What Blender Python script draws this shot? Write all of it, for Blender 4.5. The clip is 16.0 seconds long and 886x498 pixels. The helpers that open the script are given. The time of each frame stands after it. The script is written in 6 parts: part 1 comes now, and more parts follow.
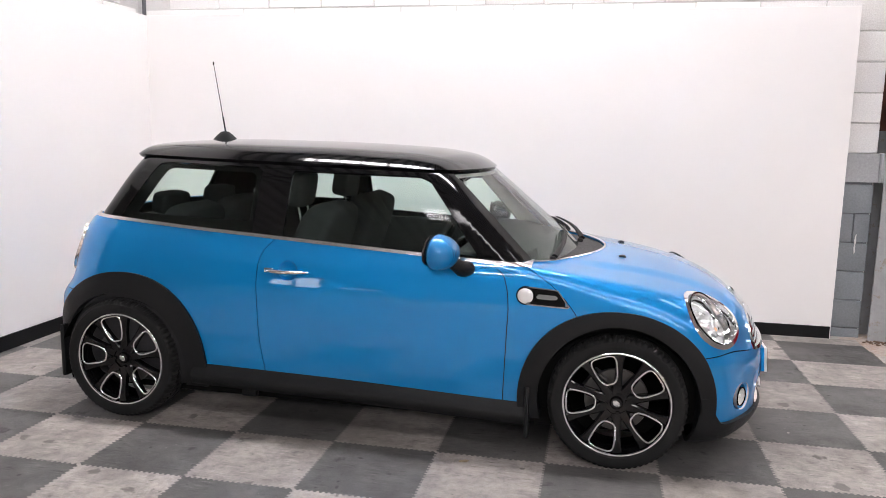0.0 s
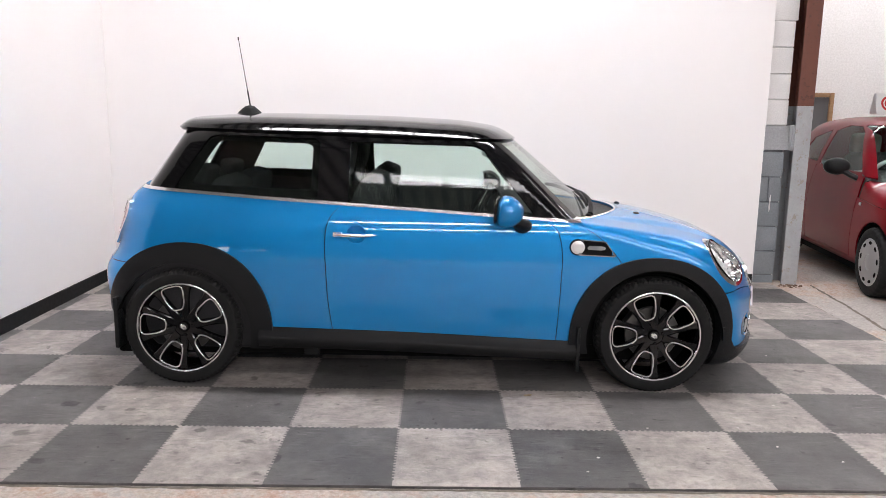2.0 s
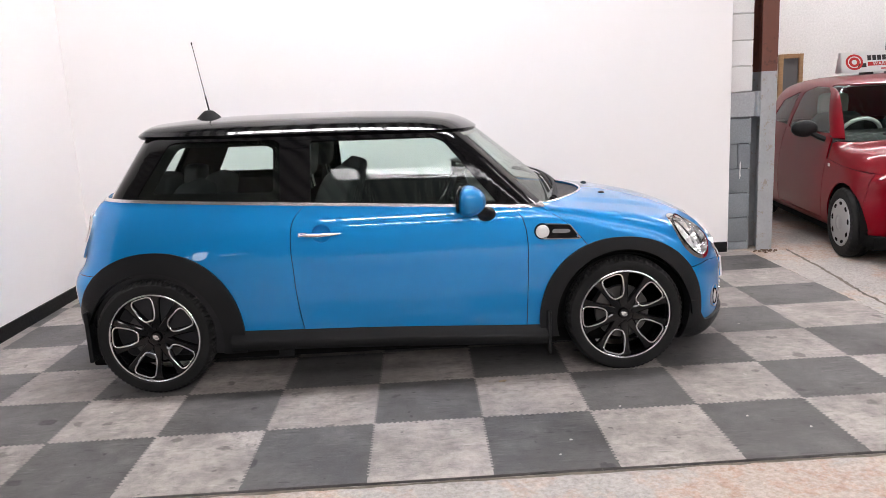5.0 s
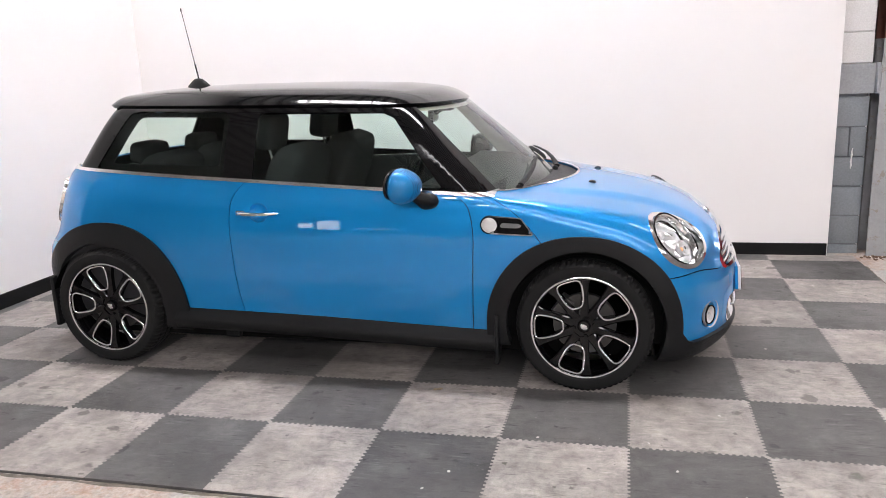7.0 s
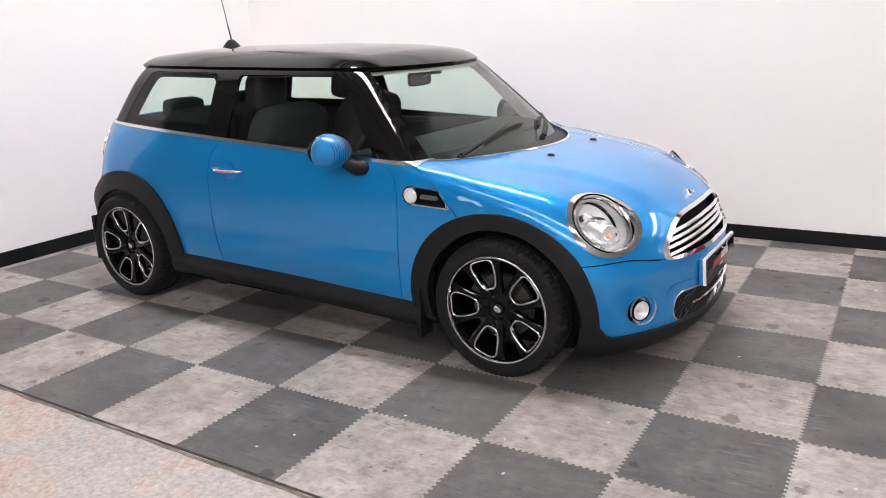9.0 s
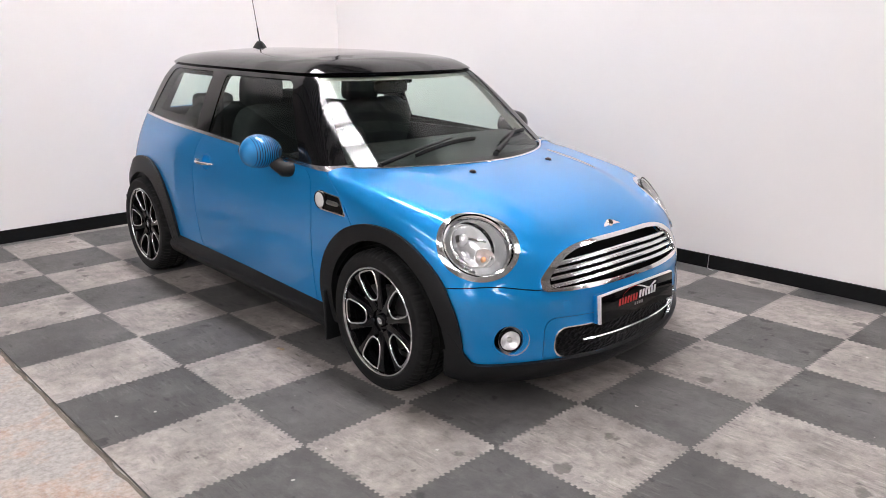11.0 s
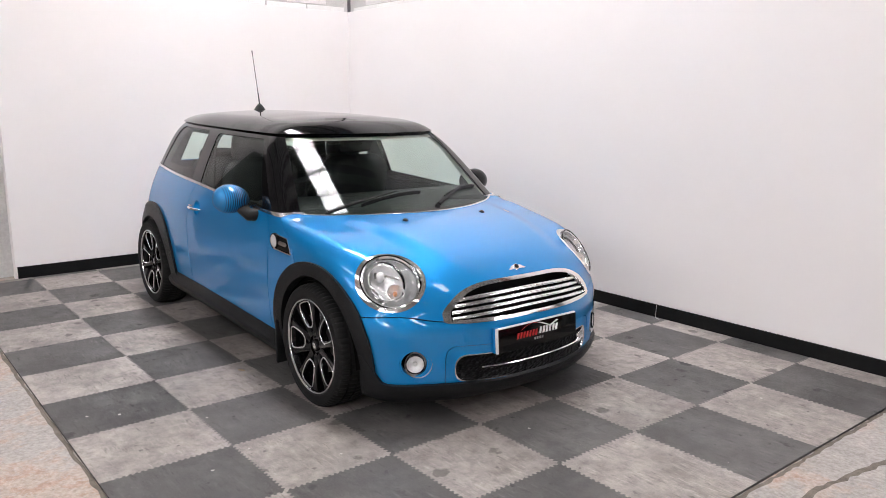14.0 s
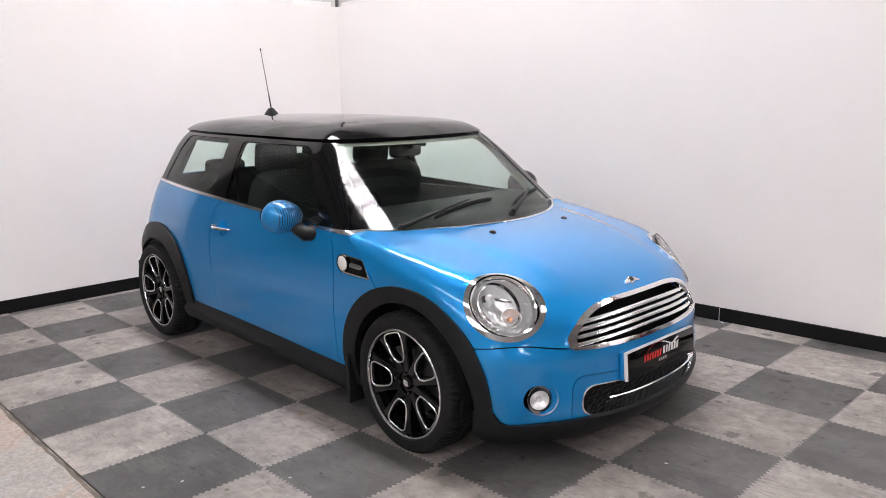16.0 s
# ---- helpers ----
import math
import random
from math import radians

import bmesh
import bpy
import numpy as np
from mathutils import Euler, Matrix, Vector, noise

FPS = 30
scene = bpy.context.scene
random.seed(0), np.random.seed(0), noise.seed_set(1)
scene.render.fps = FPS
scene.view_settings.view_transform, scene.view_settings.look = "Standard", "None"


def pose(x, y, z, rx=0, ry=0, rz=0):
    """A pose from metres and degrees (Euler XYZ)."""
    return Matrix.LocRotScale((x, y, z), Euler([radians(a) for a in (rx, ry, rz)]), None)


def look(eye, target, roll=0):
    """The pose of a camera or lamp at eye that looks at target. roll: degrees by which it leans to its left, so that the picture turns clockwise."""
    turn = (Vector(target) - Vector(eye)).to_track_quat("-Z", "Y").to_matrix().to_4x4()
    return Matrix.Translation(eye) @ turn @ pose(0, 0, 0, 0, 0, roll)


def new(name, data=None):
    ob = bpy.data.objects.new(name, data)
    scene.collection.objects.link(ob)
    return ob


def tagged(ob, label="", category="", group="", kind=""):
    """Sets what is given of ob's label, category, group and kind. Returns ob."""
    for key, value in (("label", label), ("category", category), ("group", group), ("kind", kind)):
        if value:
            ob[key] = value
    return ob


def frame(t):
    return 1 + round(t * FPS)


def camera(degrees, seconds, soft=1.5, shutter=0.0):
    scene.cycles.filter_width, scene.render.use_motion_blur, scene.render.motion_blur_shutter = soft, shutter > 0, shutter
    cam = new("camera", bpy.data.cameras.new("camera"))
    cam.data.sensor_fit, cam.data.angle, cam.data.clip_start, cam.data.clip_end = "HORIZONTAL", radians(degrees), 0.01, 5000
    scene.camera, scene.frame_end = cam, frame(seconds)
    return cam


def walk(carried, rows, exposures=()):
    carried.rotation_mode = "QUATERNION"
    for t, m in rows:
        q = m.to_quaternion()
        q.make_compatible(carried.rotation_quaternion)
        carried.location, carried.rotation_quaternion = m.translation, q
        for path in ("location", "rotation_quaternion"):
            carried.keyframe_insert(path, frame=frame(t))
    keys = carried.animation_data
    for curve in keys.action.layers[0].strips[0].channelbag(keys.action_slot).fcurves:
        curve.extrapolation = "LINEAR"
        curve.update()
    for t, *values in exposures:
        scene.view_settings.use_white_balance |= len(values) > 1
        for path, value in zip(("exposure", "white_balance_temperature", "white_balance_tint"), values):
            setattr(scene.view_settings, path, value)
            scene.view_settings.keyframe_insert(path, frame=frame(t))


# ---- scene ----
cam = camera(60.4, 16.0, 0.8)
PATH = [
    (0, (-0.329, -2.282, 1.475), (-0.717, -0.344, 1.168), 1.0),
    (0.5, (-0.636, -2.384, 1.408), (-0.93, -0.431, 1.088), 1.0),
    (1, (-0.89, -2.512, 1.429), (-1.07, -0.549, 1.09), 1.1),
    (1.5, (-1.099, -2.722, 1.446), (-1.17, -0.754, 1.099), 1.1),
    (2, (-1.346, -2.786, 1.417), (-1.325, -0.817, 1.068), 0.9),
    (2.5, (-1.599, -2.891, 1.449), (-1.501, -0.924, 1.102), 0.5),
    (3, (-1.734, -3.117, 1.474), (-1.573, -1.153, 1.129), 0.1),
    (3.5, (-1.733, -3.222, 1.475), (-1.555, -1.26, 1.132), -0.6),
    (4, (-1.585, -3.133, 1.475), (-1.426, -1.171, 1.124), -1.7),
    (4.2, (-1.513, -3.056, 1.472), (-1.37, -1.093, 1.118), -2.1),
    (6.3, (-0.514, -2.428, 1.456), (-0.788, -0.501, 0.998), -3.3),
    (6.5, (-0.369, -2.363, 1.443), (-0.708, -0.445, 0.989), -3.3),
    (7, (-0.028, -2.252, 1.441), (-0.491, -0.361, 0.983), -2.4),
    (7.5, (0.309, -2.187, 1.447), (-0.31, -0.343, 0.984), -2.1),
    (8, (0.596, -1.982, 1.432), (-0.145, -0.19, 0.942), -1.7),
    (8.2, (0.705, -1.905, 1.44), (-0.083, -0.137, 0.938), -1.9),
    (10.3, (1.995, -1.231, 1.416), (0.657, 0.149, 0.863), -1.8),
    (10.5, (2.068, -1.138, 1.425), (0.703, 0.22, 0.881), -1.4),
    (11, (2.188, -0.854, 1.43), (0.784, 0.47, 0.907), -0.4),
    (11.5, (2.382, -0.627, 1.418), (0.912, 0.638, 0.93), 0.1),
    (12, (2.632, -0.624, 1.444), (1.139, 0.628, 0.993), 0.9),
    (12.5, (2.936, -0.708, 1.477), (1.424, 0.53, 1.051), 1.3),
    (13, (3.242, -0.722, 1.478), (1.717, 0.507, 1.073), 1.4),
    (13.5, (3.271, -0.727, 1.486), (1.742, 0.502, 1.095), 1.0),
    (14, (2.983, -0.73, 1.478), (1.455, 0.502, 1.097), 0.3),
    (14.5, (2.707, -0.689, 1.463), (1.192, 0.562, 1.088), -0.4),
    (15, (2.399, -0.597, 1.439), (0.912, 0.686, 1.065), -1.0),
    (15.5, (2.159, -0.739, 1.446), (0.711, 0.588, 1.064), -1.3),
    (16, (2.115, -0.976, 1.463), (0.705, 0.39, 1.082), -1.5),
]
walk(cam, [(t, look(eye, target, roll)) for t, eye, target, roll in PATH], [(0.0, 0.05), (4.0, 0.06), (6.5, 0.15), (8.0, 0.17), (10.5, 0.07), (12.5, -0.04), (14.5, -0.06), (16.0, -0.08)])


# ---- world ----
world = bpy.data.worlds.new("world")
scene.world = world
world.use_nodes = True
world.node_tree.nodes["Background"].inputs[0].default_value = (0.9, 0.95, 1.0, 1)
world.node_tree.nodes["Background"].inputs[1].default_value = 0.3


# ---- materials ----
def material(name, color, rough=0.5, metal=0.0, coat=0.0, spec=0.5):
    m = bpy.data.materials.new(name)
    m.use_nodes = True
    b = m.node_tree.nodes["Principled BSDF"]
    b.inputs["Base Color"].default_value = (*color, 1)
    b.inputs["Roughness"].default_value = rough
    b.inputs["Metallic"].default_value = metal
    b.inputs["Coat Weight"].default_value = coat
    b.inputs["Coat Roughness"].default_value = 0.015
    b.inputs["Specular IOR Level"].default_value = spec
    return m


def node(m, kind, **props):
    n = m.node_tree.nodes.new(kind)
    for key, value in props.items():
        n.inputs[key].default_value = value
    return n


def link(m, a, b):
    m.node_tree.links.new(a, b)


def bsdf(m):
    return m.node_tree.nodes["Principled BSDF"]


def coords(m, scale=(1, 1, 1), world_space=True):
    mapping = m.node_tree.nodes.new("ShaderNodeMapping")
    mapping.inputs["Scale"].default_value = scale
    if world_space:
        g = m.node_tree.nodes.new("ShaderNodeNewGeometry")
        link(m, g.outputs["Position"], mapping.inputs["Vector"])
    else:
        g = m.node_tree.nodes.new("ShaderNodeTexCoord")
        link(m, g.outputs["Object"], mapping.inputs["Vector"])
    return mapping.outputs["Vector"]


def noise_tex(m, vec, scale, detail=4.0, rough=0.55):
    n = node(m, "ShaderNodeTexNoise", Scale=scale, Detail=detail, Roughness=rough)
    link(m, vec, n.inputs["Vector"])
    return n.outputs["Fac"]


def ramp(m, fac, stops):
    r = m.node_tree.nodes.new("ShaderNodeValToRGB")
    els = r.color_ramp.elements
    while len(els) < len(stops):
        els.new(0.5)
    for e, (p, c) in zip(els, stops):
        e.position = p
        e.color = (*c, 1) if len(c) == 3 else c
    link(m, fac, r.inputs["Fac"])
    return r.outputs["Color"]


def mixed(m, fac, a, b, mode="MIX"):
    n = m.node_tree.nodes.new("ShaderNodeMix")
    n.data_type, n.blend_type = "RGBA", mode
    for value, socket in ((fac, n.inputs[0]), (a, n.inputs[6]), (b, n.inputs[7])):
        if isinstance(value, (int, float)):
            socket.default_value = value
        elif isinstance(value, tuple):
            socket.default_value = (*value, 1)
        else:
            link(m, value, socket)
    return n.outputs[2]


def bump(m, height, strength=0.3, distance=0.01):
    n = node(m, "ShaderNodeBump", Strength=strength, Distance=distance)
    link(m, height, n.inputs["Height"])
    link(m, n.outputs["Normal"], bsdf(m).inputs["Normal"])


def varied(name, c1, c2, scale, rough=(0.5, 0.7), fine=60.0, relief=0.15, metal=0.0, stretch=(1, 1, 1), world_space=False):
    """Two tones in broad patches with fine grain and relief over them."""
    m = material(name, c1, rough[0], metal)
    v = coords(m, stretch, world_space)
    broad, grain = noise_tex(m, v, scale), noise_tex(m, v, fine, 6)
    base = ramp(m, broad, [(0.3, c1), (0.7, c2)])
    base = mixed(m, 0.35, base, ramp(m, grain, [(0.25, tuple(0.65 * c for c in c1)), (0.75, tuple(min(1.25 * c, 0.95) for c in c2))]))
    link(m, base, bsdf(m).inputs["Base Color"])
    r = ramp(m, grain, [(0.2, (rough[0],) * 3), (0.8, (rough[1],) * 3)])
    link(m, r, bsdf(m).inputs["Roughness"])
    bump(m, grain, relief, 0.004)
    return m


def glass_material(name, tint, ior=1.5):
    m = bpy.data.materials.new(name)
    m.use_nodes = True
    t = m.node_tree
    t.nodes.clear()
    out, mix = t.nodes.new("ShaderNodeOutputMaterial"), t.nodes.new("ShaderNodeMixShader")
    clear, gloss, fres = t.nodes.new("ShaderNodeBsdfTransparent"), t.nodes.new("ShaderNodeBsdfGlossy"), t.nodes.new("ShaderNodeLayerWeight")
    power, share = t.nodes.new("ShaderNodeMath"), t.nodes.new("ShaderNodeMath")
    fres.inputs["Blend"].default_value = 0.5
    power.operation, share.operation = "POWER", "MULTIPLY_ADD"
    power.inputs[1].default_value = 4.6
    base = 1.15 * ((ior - 1) / (ior + 1))**2
    share.inputs[1].default_value, share.inputs[2].default_value = 1 - base, base
    clear.inputs["Color"].default_value = (*tint, 1)
    gloss.inputs["Roughness"].default_value = 0.0
    link(m, fres.outputs["Facing"], power.inputs[0])
    link(m, power.outputs[0], share.inputs[0])
    link(m, share.outputs[0], mix.inputs[0])
    link(m, clear.outputs[0], mix.inputs[1])
    link(m, gloss.outputs[0], mix.inputs[2])
    link(m, mix.outputs[0], out.inputs["Surface"])
    return m


def glow(name, color, strength):
    m = bpy.data.materials.new(name)
    m.use_nodes = True
    b = bsdf(m)
    b.inputs["Base Color"].default_value = (*color, 1)
    b.inputs["Emission Color"].default_value = (*color, 1)
    b.inputs["Emission Strength"].default_value = strength
    return m


# ---- mesh helpers ----
def mesh_object(name, bm, mat, parent=None, label="", smooth=None):
    me = bpy.data.meshes.new(name)
    bm.normal_update()
    bm.to_mesh(me)
    bm.free()
    me.materials.append(mat)
    ob = new(name, me)
    if parent is not None:
        ob.parent = parent
    if smooth:
        me.shade_smooth()
        me.set_sharp_from_angle(angle=radians(smooth))
    if label:
        ob["label"] = label
    return ob


def part(name, bm, mat, parent, label="", smooth=40):
    return mesh_object(name, bm, mat, parent, label, smooth)


def thing(name, m, label, category, group="", kind=""):
    ob = new(name)
    ob.matrix_world = m
    ob.empty_display_size = 0.1
    return tagged(ob, label, category, group, kind)


def box(x0, x1, y0, y1, z0, z1, bevel=0.0, bm=None, segments=2, m=None):
    bm = bm or bmesh.new()
    vs = bmesh.ops.create_cube(bm, size=1)["verts"]
    bmesh.ops.transform(bm, verts=vs, matrix=Matrix.LocRotScale(((x0 + x1) / 2, (y0 + y1) / 2, (z0 + z1) / 2), None, (x1 - x0, y1 - y0, z1 - z0)))
    if bevel:
        es = list({e for v in vs for e in v.link_edges})
        got = bmesh.ops.bevel(bm, geom=es, offset=bevel, segments=segments, profile=0.6, affect="EDGES")
        vs = list({v for f in got["faces"] for v in f.verts} | {v for v in vs if v.is_valid})
    if m is not None:
        bmesh.ops.transform(bm, verts=vs, matrix=m)
    return bm


def lathe(profile, n=48, axis="y", bm=None, m=None):
    """A surface of revolution of (radius, height) pairs about the axis."""
    bm = bm or bmesh.new()
    rings = []
    for r, h in profile:
        ring = []
        for i in range(n):
            a = 2 * math.pi * i / n
            c, s = r * math.cos(a), r * math.sin(a)
            p = {"y": (c, h, s), "z": (c, s, h), "x": (h, c, s)}[axis]
            ring.append(bm.verts.new(m @ Vector(p) if m is not None else p))
        rings.append(ring)
    for a, b in zip(rings, rings[1:]):
        for i in range(n):
            bm.faces.new((a[i], a[(i + 1) % n], b[(i + 1) % n], b[i]))
    bmesh.ops.recalc_face_normals(bm, faces=bm.faces)
    return bm


def tube(points, radius, sides=8, closed=False, bm=None, squash=1.0, up=(0, 0, 1), taper=None):
    """A swept rod through points."""
    bm = bm or bmesh.new()
    ps = [Vector(p) for p in points]
    rings, n = [], len(ps)
    for i, p in enumerate(ps):
        a = ps[(i - 1) % n] if closed or i > 0 else p
        b = ps[(i + 1) % n] if closed or i < n - 1 else p
        d = (b - a).normalized()
        side = d.cross(Vector(up))
        if side.length < 1e-4:
            side = d.cross(Vector((1, 0, 0)))
        side.normalize()
        top = side.cross(d)
        r = radius * (taper[i] if taper else 1)
        rings.append([bm.verts.new(p + r * (math.cos(2 * math.pi * k / sides) * side + squash * math.sin(2 * math.pi * k / sides) * top)) for k in range(sides)])
    for i in range(n if closed else n - 1):
        a, b = rings[i], rings[(i + 1) % n]
        for k in range(sides):
            bm.faces.new((a[k], a[(k + 1) % sides], b[(k + 1) % sides], b[k]))
    if not closed:
        bm.faces.new(rings[0][::-1])
        bm.faces.new(rings[-1])
    bmesh.ops.recalc_face_normals(bm, faces=bm.faces)
    return bm


def prism(outline, depth, m=None, bm=None, bevel=0.0):
    """A flat outline in x and y, extruded along z by depth, laid by m."""
    bm = bm or bmesh.new()
    vs = [bm.verts.new((x, y, 0)) for x, y in outline]
    f = bm.faces.new(vs)
    got = bmesh.ops.extrude_face_region(bm, geom=[f])
    tops = [g for g in got["geom"] if isinstance(g, bmesh.types.BMVert)]
    bmesh.ops.translate(bm, verts=tops, vec=(0, 0, depth))
    allv = vs + tops
    if bevel:
        es = list({e for v in tops for e in v.link_edges if e.other_vert(v) in tops})
        got = bmesh.ops.bevel(bm, geom=es, offset=bevel, segments=2, profile=0.6, affect="EDGES")
        allv = [v for v in bm.verts if v in set(allv) or v in set(got["verts"])] if len(bm.verts) < 4000 else list(bm.verts)
    if m is not None:
        bmesh.ops.transform(bm, verts=[v for v in allv if v.is_valid], matrix=m)
    bmesh.ops.recalc_face_normals(bm, faces=bm.faces)
    return bm


def text_part(body, size, m, mat, parent, name="lettering", extrude=0.0008, spacing=1.0, shear=0.0, label=""):
    c = bpy.data.curves.new(name, "FONT")
    c.body, c.size, c.extrude, c.align_x, c.align_y, c.space_character, c.shear = body, size, extrude, "CENTER", "CENTER", spacing, shear
    tmp = bpy.data.objects.new("tmp", c)
    me = bpy.data.meshes.new_from_object(tmp)
    bpy.data.objects.remove(tmp)
    me.name = name
    me.materials.clear()
    me.materials.append(mat)
    ob = new(name, me)
    ob.parent = parent
    ob.matrix_basis = m
    if label:
        ob["label"] = label
    return ob


# ---- shaped shells: a smooth hull from profile curves, cut into panels ----
def curve(xs, ys):
    """A smooth function through the given pairs."""
    xs, ys = np.array(xs, float), np.array(ys, float)
    slope = np.gradient(ys, xs)

    def f(x):
        x = np.clip(x, xs[0], xs[-1])
        i = np.clip(np.searchsorted(xs, x) - 1, 0, len(xs) - 2)
        h = xs[i + 1] - xs[i]
        t = (x - xs[i]) / h
        return ((2 * t**3 - 3 * t**2 + 1) * ys[i] + (t**3 - 2 * t**2 + t) * h * slope[i]
                + (-2 * t**3 + 3 * t**2) * ys[i + 1] + (t**3 - t**2) * h * slope[i + 1])
    return f


def smax(a, b, k):
    h = np.maximum(k - np.abs(a - b), 0) / k
    return np.maximum(a, b) + h * h * k * 0.25


def step(a, b, x):
    t = np.clip((x - a) / (b - a), 0, 1)
    return t * t * (3 - 2 * t)


def hull(sdf, a, b, nu, ncap, nv, far=1.7):
    """Meets rays from the line a-b (with round caps) with the surface sdf = 0."""
    a, b = np.array(a, float), np.array(b, float)
    org, tilt = [], []
    for i in range(ncap):
        org.append(a), tilt.append(-math.pi / 2 * (1 - (i + 0.35) / ncap))
    for i in range(nu + 1):
        org.append(a + (b - a) * i / nu), tilt.append(0.0)
    for i in range(ncap):
        org.append(b), tilt.append(math.pi / 2 * (i + 0.65) / ncap)
    org, tilt = np.array(org), np.array(tilt)
    ang = 2 * math.pi * np.arange(nv) / nv
    d = np.stack([np.sin(tilt)[:, None] + 0 * ang, np.cos(tilt)[:, None] * np.sin(ang), np.cos(tilt)[:, None] * np.cos(ang)], -1)
    o = np.broadcast_to(org[:, None, :], d.shape).reshape(-1, 3)
    d = d.reshape(-1, 3)
    lo, hi = np.zeros(len(d)), np.full(len(d), far)
    for _ in range(22):
        mid = (lo + hi) / 2
        inside = sdf(o + d * mid[:, None]) < 0
        lo, hi = np.where(inside, mid, lo), np.where(inside, hi, mid)
    v = o + d * ((lo + hi) / 2)[:, None]
    n = len(org)
    i, j = np.meshgrid(np.arange(n - 1), np.arange(nv), indexing="ij")
    p, q = (i * nv + j).ravel(), (i * nv + (j + 1) % nv).ravel()
    r, s = ((i + 1) * nv + (j + 1) % nv).ravel(), ((i + 1) * nv + j).ravel()
    f = np.concatenate([np.stack([p, q, r], 1), np.stack([p, r, s], 1)])
    ends = []
    for row, flip in ((0, True), (n - 1, False)):
        c = len(v)
        v = np.vstack([v, v[row * nv:(row + 1) * nv].mean(0)])
        jj = np.arange(nv)
        tri = np.stack([np.full(nv, c), row * nv + jj, row * nv + (jj + 1) % nv], 1)
        ends.append(tri[:, ::-1] if flip else tri)
    f = np.concatenate([f, *ends])
    return v, f


def clip(v, f, g):
    """The part of a triangle mesh where g, given for each vertex, is positive."""
    pos = g > 0
    cnt = pos[f].sum(1)
    keep, cut = f[cnt == 3], f[(cnt == 1) | (cnt == 2)]
    out = [keep]
    if len(cut):
        c = pos[cut].sum(1)
        odd = np.where(c == 1, np.argmax(pos[cut], 1), np.argmin(pos[cut], 1))
        rows = np.arange(len(cut))
        a, b, d = cut[rows, odd], cut[rows, (odd + 1) % 3], cut[rows, (odd + 2) % 3]
        e = np.concatenate([np.stack([a, b], 1), np.stack([a, d], 1)])
        es = np.sort(e, 1)
        uniq, inv = np.unique(es, axis=0, return_inverse=True)
        inv = inv.reshape(-1)
        t = g[uniq[:, 0]] / (g[uniq[:, 0]] - g[uniq[:, 1]])
        nv = v[uniq[:, 0]] + t[:, None] * (v[uniq[:, 1]] - v[uniq[:, 0]])
        ab, ad = len(v) + inv[:len(cut)], len(v) + inv[len(cut):]
        v = np.vstack([v, nv])
        one = c == 1
        out.append(np.stack([a, ab, ad], 1)[one])
        out.append(np.stack([ab, b, d], 1)[~one])
        out.append(np.stack([ab, d, ad], 1)[~one])
    f = np.concatenate(out)
    used, inv = np.unique(f, return_inverse=True)
    return v[used], inv.reshape(f.shape)


def grad(sdf, v):
    h = 0.004
    n = np.stack([sdf(v + h * e) - sdf(v - h * e) for e in np.eye(3)], 1)
    return n / np.maximum(np.linalg.norm(n, axis=1, keepdims=True), 1e-9)


def shell(name, base, fields, mat, parent, offset=0.0, rim=0.012, label="", backed=False):
    """A panel of the hull: the piece where all fields are positive, moved out by offset, with its edges turned in by rim."""
    (v, f), sdf = base
    for g in fields:
        if len(f) == 0:
            return None
        v, f = clip(v, f, g(v))
    n = grad(sdf, v)
    fn = np.cross(v[f[:, 1]] - v[f[:, 0]], v[f[:, 2]] - v[f[:, 0]])
    if np.sum(fn * n[f[:, 0]]) < 0:
        f = f[:, ::-1].copy()
    top = v + n * offset
    verts, norms, faces = [top], [n], [f]
    if rim:
        e = np.concatenate([f[:, [0, 1]], f[:, [1, 2]], f[:, [2, 0]]])
        es = np.sort(e, 1)
        _, first, count = np.unique(es, axis=0, return_index=True, return_counts=True)
        e = e[first[count == 1]]
        if len(e):
            ids, inv = np.unique(e, return_inverse=True)
            inv = inv.reshape(e.shape)
            tang = top[e[:, 1]] - top[e[:, 0]]
            outn = np.cross(tang, n[e[:, 0]])
            outn /= np.maximum(np.linalg.norm(outn, axis=1, keepdims=True), 1e-9)
            acc = np.zeros((len(ids), 3))
            np.add.at(acc, inv[:, 0], outn), np.add.at(acc, inv[:, 1], outn)
            acc /= np.maximum(np.linalg.norm(acc, axis=1, keepdims=True), 1e-9)
            s0 = len(top)
            verts += [top[ids], top[ids] - n[ids] * rim]
            norms += [acc, acc]
            i0, i1 = s0 + inv[:, 0], s0 + inv[:, 1]
            k = len(ids)
            faces += [np.stack([i1, i0, i0 + k], 1), np.stack([i1, i0 + k, i1 + k], 1)]
            if backed:
                s1 = s0 + 2 * k
                verts.append(top - n * rim), norms.append(-n)
                faces.append(f[:, ::-1] + s1)
    v, n, f = np.concatenate(verts), np.concatenate(norms), np.concatenate(faces)
    me = bpy.data.meshes.new(name)
    me.from_pydata(v.tolist(), [], f.tolist())
    me.materials.append(mat)
    me.shade_smooth()
    me.normals_split_custom_set_from_vertices(n.tolist())
    ob = new(name, me)
    ob.parent = parent
    if label:
        ob["label"] = label
    return ob


